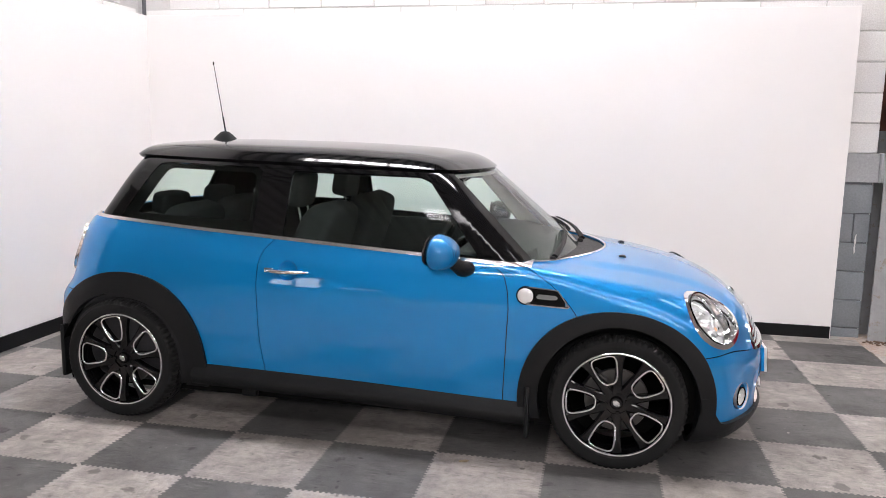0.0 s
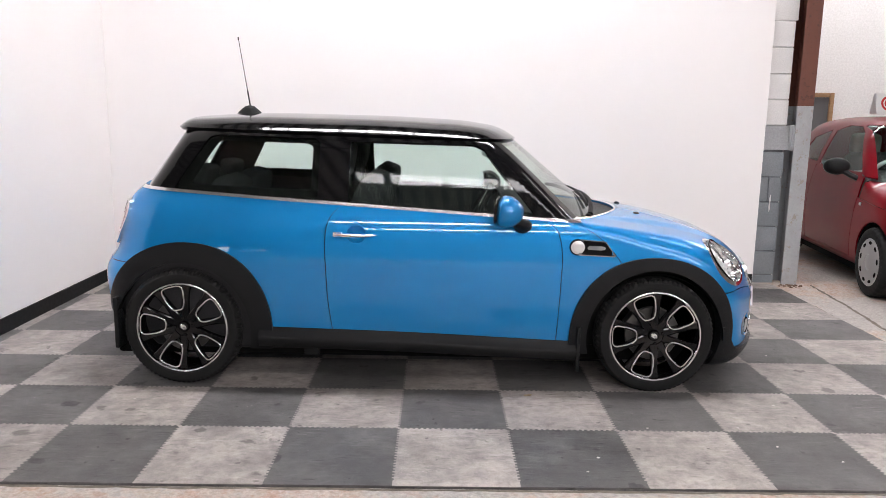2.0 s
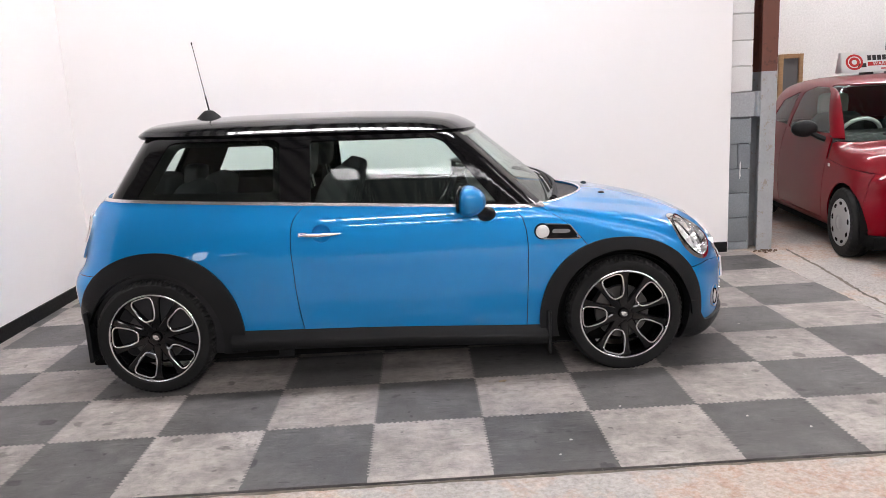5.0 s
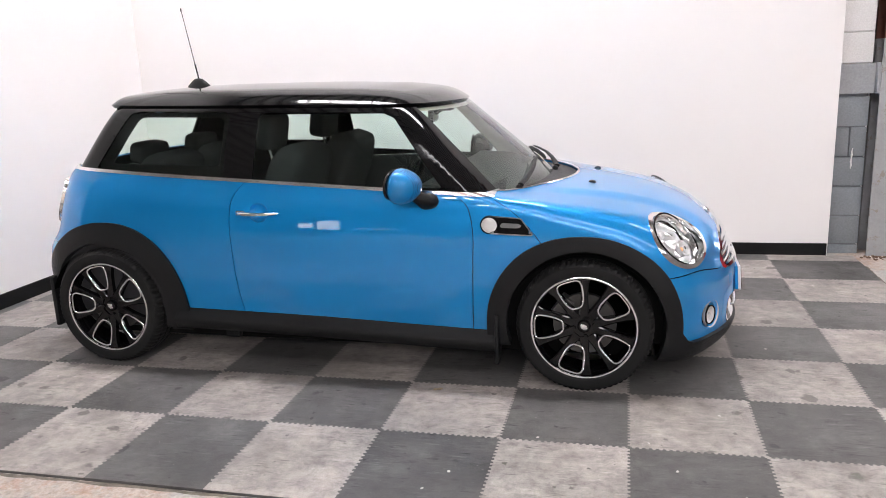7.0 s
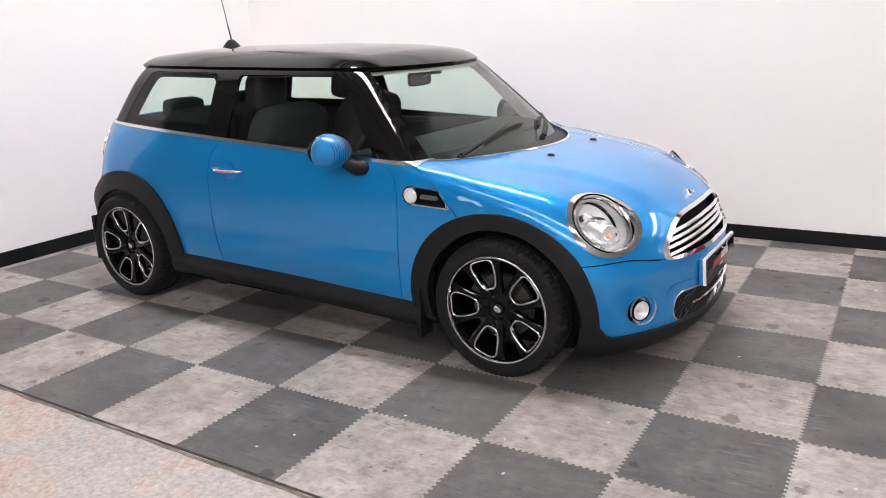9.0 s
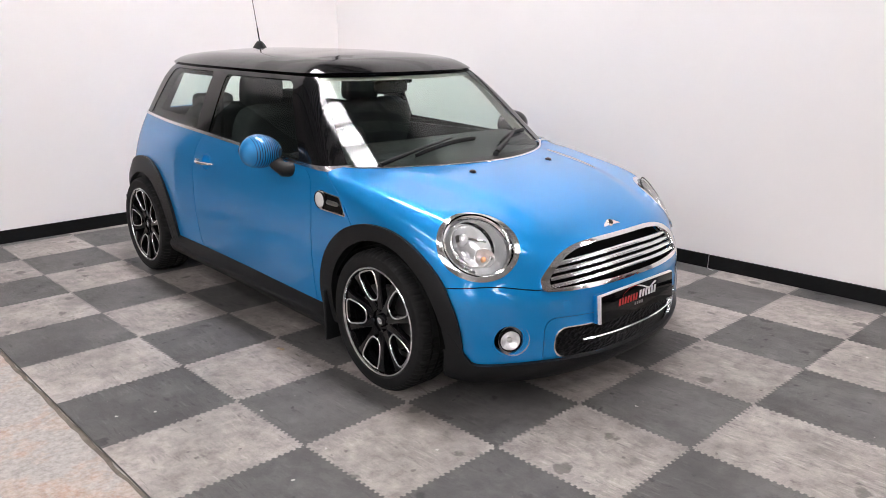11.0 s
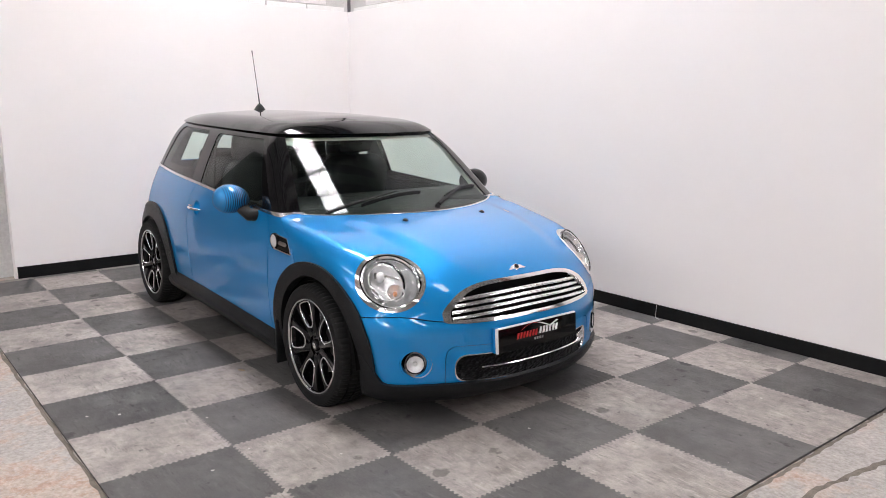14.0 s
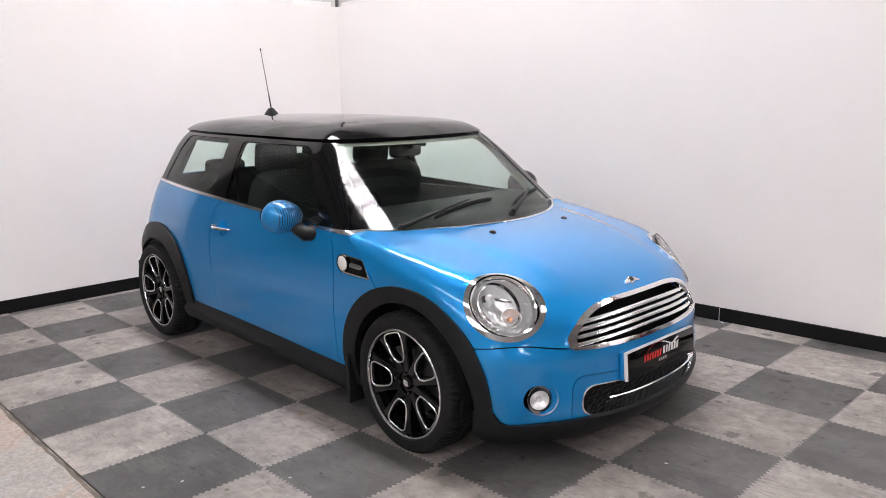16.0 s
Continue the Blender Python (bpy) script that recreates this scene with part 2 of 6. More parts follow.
def inside_poly(points, ax=0, az=2):
    """A field, positive inside a convex outline given clockwise or anticlockwise."""
    pts = np.array(points, float)
    area = 0.5 * np.sum(pts[:, 0] * np.roll(pts[:, 1], -1) - np.roll(pts[:, 0], -1) * pts[:, 1])
    if area < 0:
        pts = pts[::-1]

    def g(v):
        best = np.full(len(v), 9.0)
        for p, q in zip(pts, np.roll(pts, -1, 0)):
            d = (q - p) / np.linalg.norm(q - p)
            best = np.minimum(best, d[0] * (v[:, az] - p[1]) - d[1] * (v[:, ax] - p[0]))
        return best
    return g


def rounded(g_list, k):
    """Meets fields with round corners."""
    def g(v):
        r = -g_list[0](v)
        for h in g_list[1:]:
            r = smax(r, -h(v), k)
        return -r
    return g


def less(g, d=0.0):
    return lambda v: g(v) - d


def no(g, d=0.0):
    return lambda v: -g(v) - d


# ---- materials of the hall ----


def board_paint():
    m = material("white_board", (0.86, 0.845, 0.84), 0.5)
    v = coords(m)
    broad = noise_tex(m, v, 0.6, 3)
    base = ramp(m, broad, [(0.3, (0.865, 0.832, 0.822)), (0.7, (0.89, 0.865, 0.86))])
    marks = noise_tex(m, v, 7.0, 6, 0.7)
    base = mixed(m, ramp(m, marks, [(0.72, (0,) * 3), (0.8, (0.25,) * 3)]), base, (0.6, 0.58, 0.56))
    link(m, base, bsdf(m).inputs["Base Color"])
    bump(m, noise_tex(m, v, 120, 3), 0.03, 0.002)
    return m


WHITE_BOARD = board_paint()
BLACK_SKIRT = varied("black_skirting", (0.006, 0.006, 0.0065), (0.010, 0.010, 0.0105), 3, (0.35, 0.55), 40, 0.05, world_space=True)
bsdf(BLACK_SKIRT).inputs["Specular IOR Level"].default_value = 0.18


def rubber(name, dark, light, stain):
    m = material(name, dark, 0.6)
    v = coords(m)
    info = m.node_tree.nodes.new("ShaderNodeObjectInfo")
    shift = node(m, "ShaderNodeVectorMath")
    shift.operation = "MULTIPLY_ADD"
    link(m, info.outputs["Random"], shift.inputs[0])
    shift.inputs[1].default_value = (7, 13, 3)
    link(m, v, shift.inputs[2])
    p = shift.outputs[0]
    tone = ramp(m, info.outputs["Random"], [(0, tuple(0.7 * c for c in dark)), (1, tuple(1.1 * c for c in light))])
    broad = noise_tex(m, p, 3.0, 8, 0.68)
    tone = mixed(m, 0.6, tone, ramp(m, broad, [(0.33, tuple(0.62 * c for c in dark)), (0.5, dark), (0.68, tuple(1.18 * c for c in light))]))
    mid = noise_tex(m, p, 17, 8, 0.72)
    tone = mixed(m, 0.72, tone, ramp(m, mid, [(0.32, (0.4,) * 3), (0.5, (1,) * 3), (0.68, (1.4,) * 3)]), "MULTIPLY")
    # scuffs dragged across the tile
    where = noise_tex(m, p, 4.5, 3, 0.5)
    for angle, stretch, lo in ((0.85, (9, 70, 1), 0.60), (-0.6, (7, 55, 1), 0.62), (1.9, (10, 60, 1), 0.62)):
        st = m.node_tree.nodes.new("ShaderNodeMapping")
        st.inputs["Scale"].default_value = stretch
        st.inputs["Rotation"].default_value = (0, 0, angle)
        link(m, p, st.inputs["Vector"])
        scuff = noise_tex(m, st.outputs[0], 1.0, 6, 0.7)
        gate = ramp(m, where, [(0.45, (0,) * 3), (0.58, (1,) * 3)] if angle != -0.6 else [(0.38, (1,) * 3), (0.5, (0,) * 3)])
        pale = mixed(m, 1.0, ramp(m, scuff, [(lo - 0.04, (0, 0, 0)), (lo + 0.06, (0.38,) * 3)]), gate, "MULTIPLY")
        tone = mixed(m, pale, tone, tuple(1.6 * c for c in light))
        deep = mixed(m, 1.0, ramp(m, scuff, [(0.32, (0.7,) * 3), (0.42, (0, 0, 0))]), gate, "MULTIPLY")
        tone = mixed(m, deep, tone, stain)
    # wide dirty patches
    dirt = noise_tex(m, v, 1.5, 7, 0.7)
    tone = mixed(m, ramp(m, dirt, [(0.47, (0,) * 3), (0.62, (0.42,) * 3)]), tone, stain)
    # dark oil spots
    for scale, cut in ((5.0, 0.62), (13.0, 0.55)):
        spots = node(m, "ShaderNodeTexVoronoi", Scale=scale)
        link(m, p, spots.inputs["Vector"])
        sp = noise_tex(m, p, scale * 2.2, 4, 0.6)
        add = node(m, "ShaderNodeMath")
        add.operation = "ADD"
        link(m, spots.outputs["Distance"], add.inputs[0])
        link(m, sp, add.inputs[1])
        tone = mixed(m, ramp(m, add.outputs[0], [(cut - 0.05, (0.7,) * 3), (cut + 0.03, (0, 0, 0))]), tone, stain)
    # pale crumbs and grit
    fine = noise_tex(m, v, 75, 3, 0.6)
    tone = mixed(m, ramp(m, fine, [(0.70, (0, 0, 0)), (0.74, (0.6,) * 3)]), tone, (0.45, 0.42, 0.40))
    grain = noise_tex(m, v, 240, 4)
    tone = mixed(m, 0.45, tone, ramp(m, grain, [(0.3, (0.6,) * 3), (0.7, (1.35,) * 3)]), "MULTIPLY")
    link(m, tone, bsdf(m).inputs["Base Color"])
    link(m, ramp(m, mid, [(0.3, (0.42,) * 3), (0.7, (0.75,) * 3)]), bsdf(m).inputs["Roughness"])
    bump(m, mixed(m, 0.5, mid, grain), 0.5, 0.005)
    return m


TILE_DARK = rubber("dark_rubber_tile", (0.096, 0.092, 0.090), (0.134, 0.129, 0.125), (0.02, 0.0195, 0.0195))
TILE_LIGHT = rubber("light_rubber_tile", (0.325, 0.292, 0.270), (0.385, 0.352, 0.327), (0.085, 0.078, 0.072))


def concrete_floor():
    m = material("concrete_floor", (0.4, 0.37, 0.34), 0.8)
    v = coords(m)
    broad, mid, fine = noise_tex(m, v, 0.7, 5, 0.6), noise_tex(m, v, 4.5, 8, 0.68), noise_tex(m, v, 55, 6, 0.65)
    tone = ramp(m, broad, [(0.3, (0.28, 0.263, 0.246)), (0.6, (0.42, 0.395, 0.372)), (0.75, (0.46, 0.435, 0.41))])
    tone = mixed(m, ramp(m, mid, [(0.42, (0.0,) * 3), (0.6, (0.85,) * 3)]), tone, (0.44, 0.413, 0.39))
    # worn screed: ragged orange-brown patches with pale flaked borders
    rust = noise_tex(m, v, 1.3, 12, 0.72)
    tone = mixed(m, ramp(m, rust, [(0.465, (0,) * 3), (0.495, (0.6,) * 3), (0.61, (0.85,) * 3)]), tone, (0.49, 0.365, 0.285))
    flake = noise_tex(m, v, 9, 10, 0.75)
    worn = mixed(m, 1.0, ramp(m, rust, [(0.48, (0,) * 3), (0.54, (1,) * 3)]), ramp(m, flake, [(0.50, (0,) * 3), (0.55, (0.8,) * 3)]), "MULTIPLY")
    tone = mixed(m, worn, tone, (0.44, 0.24, 0.14))
    tone = mixed(m, ramp(m, flake, [(0.33, (0.55,) * 3), (0.40, (0,) * 3)]), tone, (0.20, 0.175, 0.155))
    tone = mixed(m, ramp(m, flake, [(0.60, (0,) * 3), (0.66, (0.6,) * 3)]), tone, (0.56, 0.53, 0.50))
    pits = node(m, "ShaderNodeTexVoronoi", Scale=16)
    link(m, v, pits.inputs["Vector"])
    ring = node(m, "ShaderNodeMath")
    ring.operation = "ADD"
    link(m, pits.outputs["Distance"], ring.inputs[0])
    link(m, ramp(m, flake, [(0.3, (0,) * 3), (0.7, (0.16,) * 3)]), ring.inputs[1])
    tone = mixed(m, ramp(m, ring.outputs[0], [(0.10, (0.75,) * 3), (0.17, (0,) * 3)]), tone, (0.13, 0.112, 0.10))
    tone = mixed(m, 0.45, tone, ramp(m, fine, [(0.3, (0.15, 0.135, 0.12)), (0.7, (0.60, 0.555, 0.52))]))
    link(m, tone, bsdf(m).inputs["Base Color"])
    link(m, ramp(m, mid, [(0.3, (0.5,) * 3), (0.7, (0.85,) * 3)]), bsdf(m).inputs["Roughness"])
    hsum = mixed(m, 0.5, mid, fine)
    bump(m, mixed(m, 0.4, hsum, flake), 0.6, 0.012)
    return m


CONCRETE = concrete_floor()
WHITE_BLOCK = varied("white_painted_block", (0.84, 0.83, 0.82), (0.88, 0.87, 0.86), 2.5, (0.55, 0.75), 90, 0.5, world_space=True)
GREY_BLOCK = varied("grey_painted_block", (0.19, 0.21, 0.235), (0.26, 0.28, 0.30), 3.5, (0.45, 0.7), 70, 0.5, world_space=True)
GREY_LINTEL = varied("pale_grey_paint", (0.34, 0.35, 0.37), (0.42, 0.43, 0.44), 4, (0.45, 0.65), 60, 0.2, world_space=True)
MORTAR_WHITE = varied("white_mortar", (0.58, 0.57, 0.56), (0.66, 0.65, 0.64), 5, (0.7, 0.85), 80, 0.3, world_space=True)
MORTAR_GREY = varied("grey_mortar", (0.13, 0.145, 0.16), (0.2, 0.21, 0.23), 5, (0.7, 0.85), 80, 0.3, world_space=True)
PLASTER = varied("white_rough_plaster", (0.74, 0.73, 0.72), (0.81, 0.80, 0.79), 1.2, (0.6, 0.8), 40, 0.25, world_space=True)
ROOF_SHEET = varied("grey_roof_sheet", (0.58, 0.58, 0.57), (0.70, 0.70, 0.69), 1.5, (0.5, 0.7), 30, 0.1, world_space=True)
# dark painted steel, and the shaded faces of the roof ribs
DARK_STEEL_RIB_SHADE = varied("dark_steel_and_rib_shade", (0.05, 0.05, 0.055), (0.09, 0.09, 0.095), 4, (0.4, 0.6), 50, 0.1, world_space=True)
# dark colour for unseen walls and the column recess; darkens reflections and gap
DARK_FILL_WALL = varied("dark_fill_wall", (0.12, 0.117, 0.113), (0.2, 0.195, 0.19), 0.8, (0.6, 0.8), 30, 0.2, world_space=True)
SKYLIGHTS = {-15.2: 54.0, -10.8: 48.0, -3.97: 17.0, 1.72: 53.0, 6.75: 36.0, "east": 14.0}


def ribbed_light(m, color):
    """Ribs of the translucent sheet and its grime, along the strip."""
    v = coords(m)
    split = m.node_tree.nodes.new("ShaderNodeSeparateXYZ")
    link(m, v, split.inputs[0])
    rib = node(m, "ShaderNodeMath")
    rib.operation = "PINGPONG"
    link(m, split.outputs[0], rib.inputs[0])
    rib.inputs[1].default_value = 0.05
    scaled = node(m, "ShaderNodeMath")
    scaled.operation = "MULTIPLY"
    link(m, rib.outputs[0], scaled.inputs[0])
    scaled.inputs[1].default_value = 20.0
    tone = ramp(m, scaled.outputs[0], [(0.1, tuple(0.45 * c for c in color)), (0.45, color), (0.8, tuple(1.15 * c for c in color))])
    grime = noise_tex(m, v, 2.5, 5, 0.6)
    tone = mixed(m, 1.0, tone, ramp(m, grime, [(0.3, (0.75,) * 3), (0.65, (1.12,) * 3)]), "MULTIPLY")
    link(m, tone, bsdf(m).inputs["Emission Color"])


for key, power in SKYLIGHTS.items():
    # strength set strip by strip to balance floor shadow against wall brightness
    SKYLIGHTS[key] = glow("daylit_rooflight", (1.0, 0.962, 0.985), power)
    ribbed_light(SKYLIGHTS[key], (1.0, 0.962, 0.985))
DAYLIGHT = glow("daylight_doorway", (0.95, 0.98, 1.0), 6.0)

# ---- the hall ----
BACK_Y, LEFT_X, PANEL_TOP, PANEL_END = 3.685, -4.09, 2.386, 1.425
FLOOR_Z = -0.012


def structure(name, bm, mat, label, category, smooth=None):
    return tagged(mesh_object(name, bm, mat, smooth=smooth), label, category, kind="structure")


structure("floor", box(-14, 16, -12, 14, -0.3, FLOOR_Z), CONCRETE, "worn stained bare concrete workshop floor", "floor")
structure("wall_back_board", box(LEFT_X - 0.1, PANEL_END, BACK_Y, BACK_Y + 0.108, -0.01, PANEL_TOP, 0.003), WHITE_BOARD, "smooth white painted display board wall", "wall")
structure("wall_side_board", box(LEFT_X - 0.1, LEFT_X, 0.385, BACK_Y - 0.002, -0.01, PANEL_TOP, 0.003), WHITE_BOARD, "smooth white painted display board side wall", "wall")
for a, b in ((LEFT_X + 0.016, -0.09), (-0.086, PANEL_END - 0.01)):
    structure("baseboard", box(a, b, BACK_Y - 0.016, BACK_Y - 0.001, -0.004, 0.088, 0.002), BLACK_SKIRT, "black painted skirting board along the white wall", "baseboard")
structure("baseboard", box(LEFT_X + 0.001, LEFT_X + 0.016, 0.40, BACK_Y - 0.018, -0.004, 0.098, 0.002), BLACK_SKIRT, "black painted skirting board along the white wall", "baseboard")

# roof, far walls
ROOF_Z = 5.4
# unseen walls added to close the hall, dark for contrast in the car's reflections
structure("wall_left_far", box(-14.2, -14, -20, 3.8, FLOOR_Z, ROOF_Z), DARK_FILL_WALL, "unseen dark wall added to close the hall", "wall")
structure("wall_right_far", box(13, 13.2, -20, 9, FLOOR_Z, ROOF_Z), DARK_FILL_WALL, "unseen dark wall added to close the hall", "wall")
structure("wall_front_far", box(-14.2, 13.2, -20.2, -20, FLOOR_Z, ROOF_Z), DARK_FILL_WALL, "unseen dark wall added to close the hall", "wall")
for x0, x1, z0, z1 in ((-11.3, -10.4, 0.9, 2.7), (-12.1, -11.5, 1.2, 2.2), (-9.6, -8.0, 1.1, 1.25)):
    structure("doorway", box(x0, x1, -19.995, -19.98, z0, z1), DAYLIGHT, "bright daylit opening in the far wall", "doorway")
structure("wall_behind_block", box(-14, 1.66, 3.83, 4.06, FLOOR_Z, ROOF_Z), PLASTER, "white painted block wall behind the display board", "wall")
# dark filler: shade of the gap beside the column put into colour
structure("wall_return", box(1.662, 1.755, 3.96, 4.06, FLOOR_Z, ROOF_Z), DARK_FILL_WALL, "dark filler behind the steel column, gap shade put into its colour", "wall")
structure("wall_bay_end", box(-5.2, 13.2, 8.0, 8.2, FLOOR_Z, ROOF_Z), PLASTER, "rough white painted wall at the end of the bay", "wall")
# unseen wall, added dark so the red car's side reflects darkness
structure("wall_bay_side", box(-5.4, -5.2, 4.06, 8.2, FLOOR_Z, ROOF_Z), DARK_FILL_WALL, "unseen dark wall added at the side of the bay for dark reflections", "wall")


def corrugated(x0, x1, y0, y1, z, pitch=0.25, depth=0.06):
    bm = bmesh.new()
    n, shape = int((x1 - x0) / pitch), ((0.0, 1), (0.3, 1), (0.42, 0), (0.88, 0))
    rows = []
    for y in (y0, y1):
        rows.append([bm.verts.new((x0 + pitch * (i + u), y, z + depth * h)) for i in range(n) for u, h in shape])
    # recessed flats and one slope get the dark material: rib shading as colour
    for i in range(len(rows[0]) - 1):
        bm.faces.new((rows[0][i + 1], rows[0][i], rows[1][i], rows[1][i + 1])).material_index = 1 if i % 4 < 2 else 0
    return bm


STRIPS = [(-15.2, -14.6), (-10.8, -10.2), (-3.97, -3.38), (1.72, 2.30), (6.75, 7.3)]
ys = [-20.2] + [v for s in STRIPS for v in s] + [8.2]
for a, b in zip(ys[0::2], ys[1::2]):
    structure("ceiling", corrugated(-14.2, 13.2, a, b, ROOF_Z), ROOF_SHEET, "ribbed grey roof sheeting", "ceiling").data.materials.append(DARK_STEEL_RIB_SHADE)
for x0, x1, y0, y1 in ((-14.2, -2.65, -3.97, -3.38), (-14.2, -3.4, 1.72, 2.30), (-14.2, -4.0, -10.8, -10.2), (-14.2, -4.0, -15.2, -14.6), (0.35, 2.4, 1.72, 2.30), (4.4, 13.2, 1.72, 2.30), (-14.2, 1.9, 6.75, 7.3)):
    structure("ceiling", corrugated(x0, x1, y0, y1, ROOF_Z), ROOF_SHEET, "ribbed grey roof sheeting", "ceiling").data.materials.append(DARK_STEEL_RIB_SHADE)
# the strip at y 6.75 is unseen, added to brighten the red car's bay
ROOFLIGHTS = [(a, b, *{-3.97: (-2.65, 13.2), 1.72: (-3.4, 0.35), 6.75: (1.9, 13.2)}.get(a, (-4.0, 13.2))) for a, b in STRIPS] + [(1.72, 2.30, 2.4, 4.4)]
for a, b, x0, x1 in ROOFLIGHTS:
    structure("rooflight", box(x0, x1, a, b, ROOF_Z + 0.02, ROOF_Z + 0.03), SKYLIGHTS["east" if x0 == 2.4 else a], "translucent rooflight strip letting in daylight", "rooflight")
    gap = 0.29 if a == 1.72 else 0.86
    n = int((x1 - x0) / gap)
    for i in range(n):
        x, w = x0 + gap * (i + 0.5), (0.026 if a == 1.72 else 0.085) if i % 3 else (0.045 if a == 1.72 else 0.12)
        structure("glazing_bar", box(x - w / 2, x + w / 2, a, b, ROOF_Z - 0.01, ROOF_Z + 0.018), DARK_STEEL_RIB_SHADE, "dark bar across the rooflight", "beam")
for y in (-18, -16, -12.6, -8, -6, -1.5, 0.2, 3.3):
    structure("purlin", box(-14, 13, y - 0.04, y + 0.04, ROOF_Z - 0.14, ROOF_Z - 0.002), DARK_STEEL_RIB_SHADE, "dark steel roof purlin", "beam")


# ---- rubber floor tiles ----
def tile_mesh(name, mat, x0=0.0, x1=0.5, y0=0.0, y1=0.5):
    """A tile 0.5 m wide whose inner sides carry interlocking teeth, all on the same line, so that neighbours meet;
    a side that is cut short or carried on past the grid is straight."""
    w, teeth, amp, gap, inset = 0.5, 20, 0.005, 0.0003, 0.012
    us, os = [0.0], [0.0]
    for k in range(teeth):
        for d, o in ((0.06, amp), (0.42, amp), (0.56, -amp), (0.92, -amp)):
            us.append((k + d) / teeth * w), os.append(o)
    us.append(w), os.append(0.0)
    bm = bmesh.new()

    def strip(lo, hi, at, inward, toothed, put):
        """From a line inside the tile out to its side; put lays (along, across) in the plane."""
        run = [(u, o) for u, o in zip(us, os) if lo <= u <= hi] if toothed else []
        run = ([(lo, 0.0)] if not run or run[0][0] > lo else []) + run + ([(hi, 0.0)] if not run or run[-1][0] < hi else [])
        clear = min(inset, 0.4 * (hi - lo))
        pa = [bm.verts.new((*put(min(max(u, lo + clear), hi - clear), at + inward * depth), 0)) for u, _ in run]
        pb = [bm.verts.new((*put(u, at + o + inward * gap), 0)) for u, o in run]
        for k in range(len(run) - 1):
            bm.faces.new((pa[k], pa[k + 1], pb[k + 1], pb[k]))
        if not toothed:
            low = [bm.verts.new((v.co.x, v.co.y, -0.0115)) for v in pb]
            bm.faces.new((pb[0], pb[-1], low[-1], low[0]))
    depth = min(inset, 0.4 * (y1 - y0))
    strip(x0, x1, y0, 1, y0 == 0.0, lambda u, o: (u, o))
    strip(x0, x1, y1, -1, y1 == w, lambda u, o: (u, o))
    dy, depth = depth, min(inset, 0.4 * (x1 - x0))
    strip(y0, y1, x0, 1, x0 == 0.0, lambda u, o: (o, u))
    strip(y0, y1, x1, -1, x1 == w, lambda u, o: (o, u))
    bm.faces.new([bm.verts.new((x, y, 0)) for x, y in ((x0 + depth, y0 + dy), (x1 - depth, y0 + dy), (x1 - depth, y1 - dy), (x0 + depth, y1 - dy))])
    bmesh.ops.remove_doubles(bm, verts=bm.verts, dist=1e-5)
    for f in bm.faces:
        f.normal_update()
        if f.normal.z < -0.5:
            f.normal_flip()
    me = bpy.data.meshes.new(name)
    bm.to_mesh(me)
    bm.free()
    me.materials.append(mat)
    return me


def lay_tiles():
    mat_floor = thing("floor_mat", Matrix(), "chequered light and dark grey interlocking rubber tile floor", "floor", kind="structure")
    full = [tile_mesh("tile", m) for m in (TILE_DARK, TILE_LIGHT)]
    x_min, x_max, y_min, y_max = LEFT_X + 0.003, 1.595, -0.048, BACK_Y - 0.018
    for i in range(-9, 3):
        for j in range(0, 8):
            a, b, c, d = max(i * 0.5, x_min), i * 0.5 + 0.5, j * 0.5, min(j * 0.5 + 0.5, y_max)
            # the last tiles carry on to the edge of the mat
            b, c = x_max if i == 2 else b, y_min if j == 0 else c
            dark = (i + j) % 2 == 0
            whole = i not in (-9, 2) and j not in (0, 7)
            me = full[0 if dark else 1] if whole else tile_mesh("tile", TILE_DARK if dark else TILE_LIGHT, a - i * 0.5, b - i * 0.5, c - j * 0.5, d - j * 0.5)
            o = new("tile", me)
            o.parent = mat_floor
            o.location = (i * 0.5, j * 0.5, 0)
    base = box(x_min, x_max, y_min, y_max, -0.0118, -0.0018)
    part("tile_base", base, TILE_DARK, mat_floor, smooth=None)


lay_tiles()


# ---- materials of the cars ----
def paint(name, base, edge, metallic=0.3):
    m = material(name, base, 0.42, metallic, 1.0)
    bsdf(m).inputs["Specular IOR Level"].default_value = 0.2
    bsdf(m).inputs["Coat IOR"].default_value = 1.52
    v = coords(m, (1, 1, 1), False)
    flake = node(m, "ShaderNodeTexVoronoi", Scale=1400)
    link(m, v, flake.inputs["Vector"])
    tone = mixed(m, ramp(m, flake.outputs["Distance"], [(0.2, (0.35,) * 3), (0.8, (0,) * 3)]), base, edge)
    broad = noise_tex(m, v, 2.5, 3)
    tone = mixed(m, ramp(m, broad, [(0.35, (0,) * 3), (0.65, (0.15,) * 3)]), tone, edge)
    link(m, tone, bsdf(m).inputs["Base Color"])
    peel = noise_tex(m, v, 110, 2)
    n = node(m, "ShaderNodeBump", Strength=0.012, Distance=0.002)
    link(m, peel, n.inputs["Height"])
    link(m, n.outputs["Normal"], bsdf(m).inputs["Coat Normal"])
    return m


BLUE = paint("laser_blue_paint", (0.001, 0.225, 0.575), (0.002, 0.298, 0.695), 0.46)


STRIPE_OUT, STRIPE_IN = 0.938, 0.79


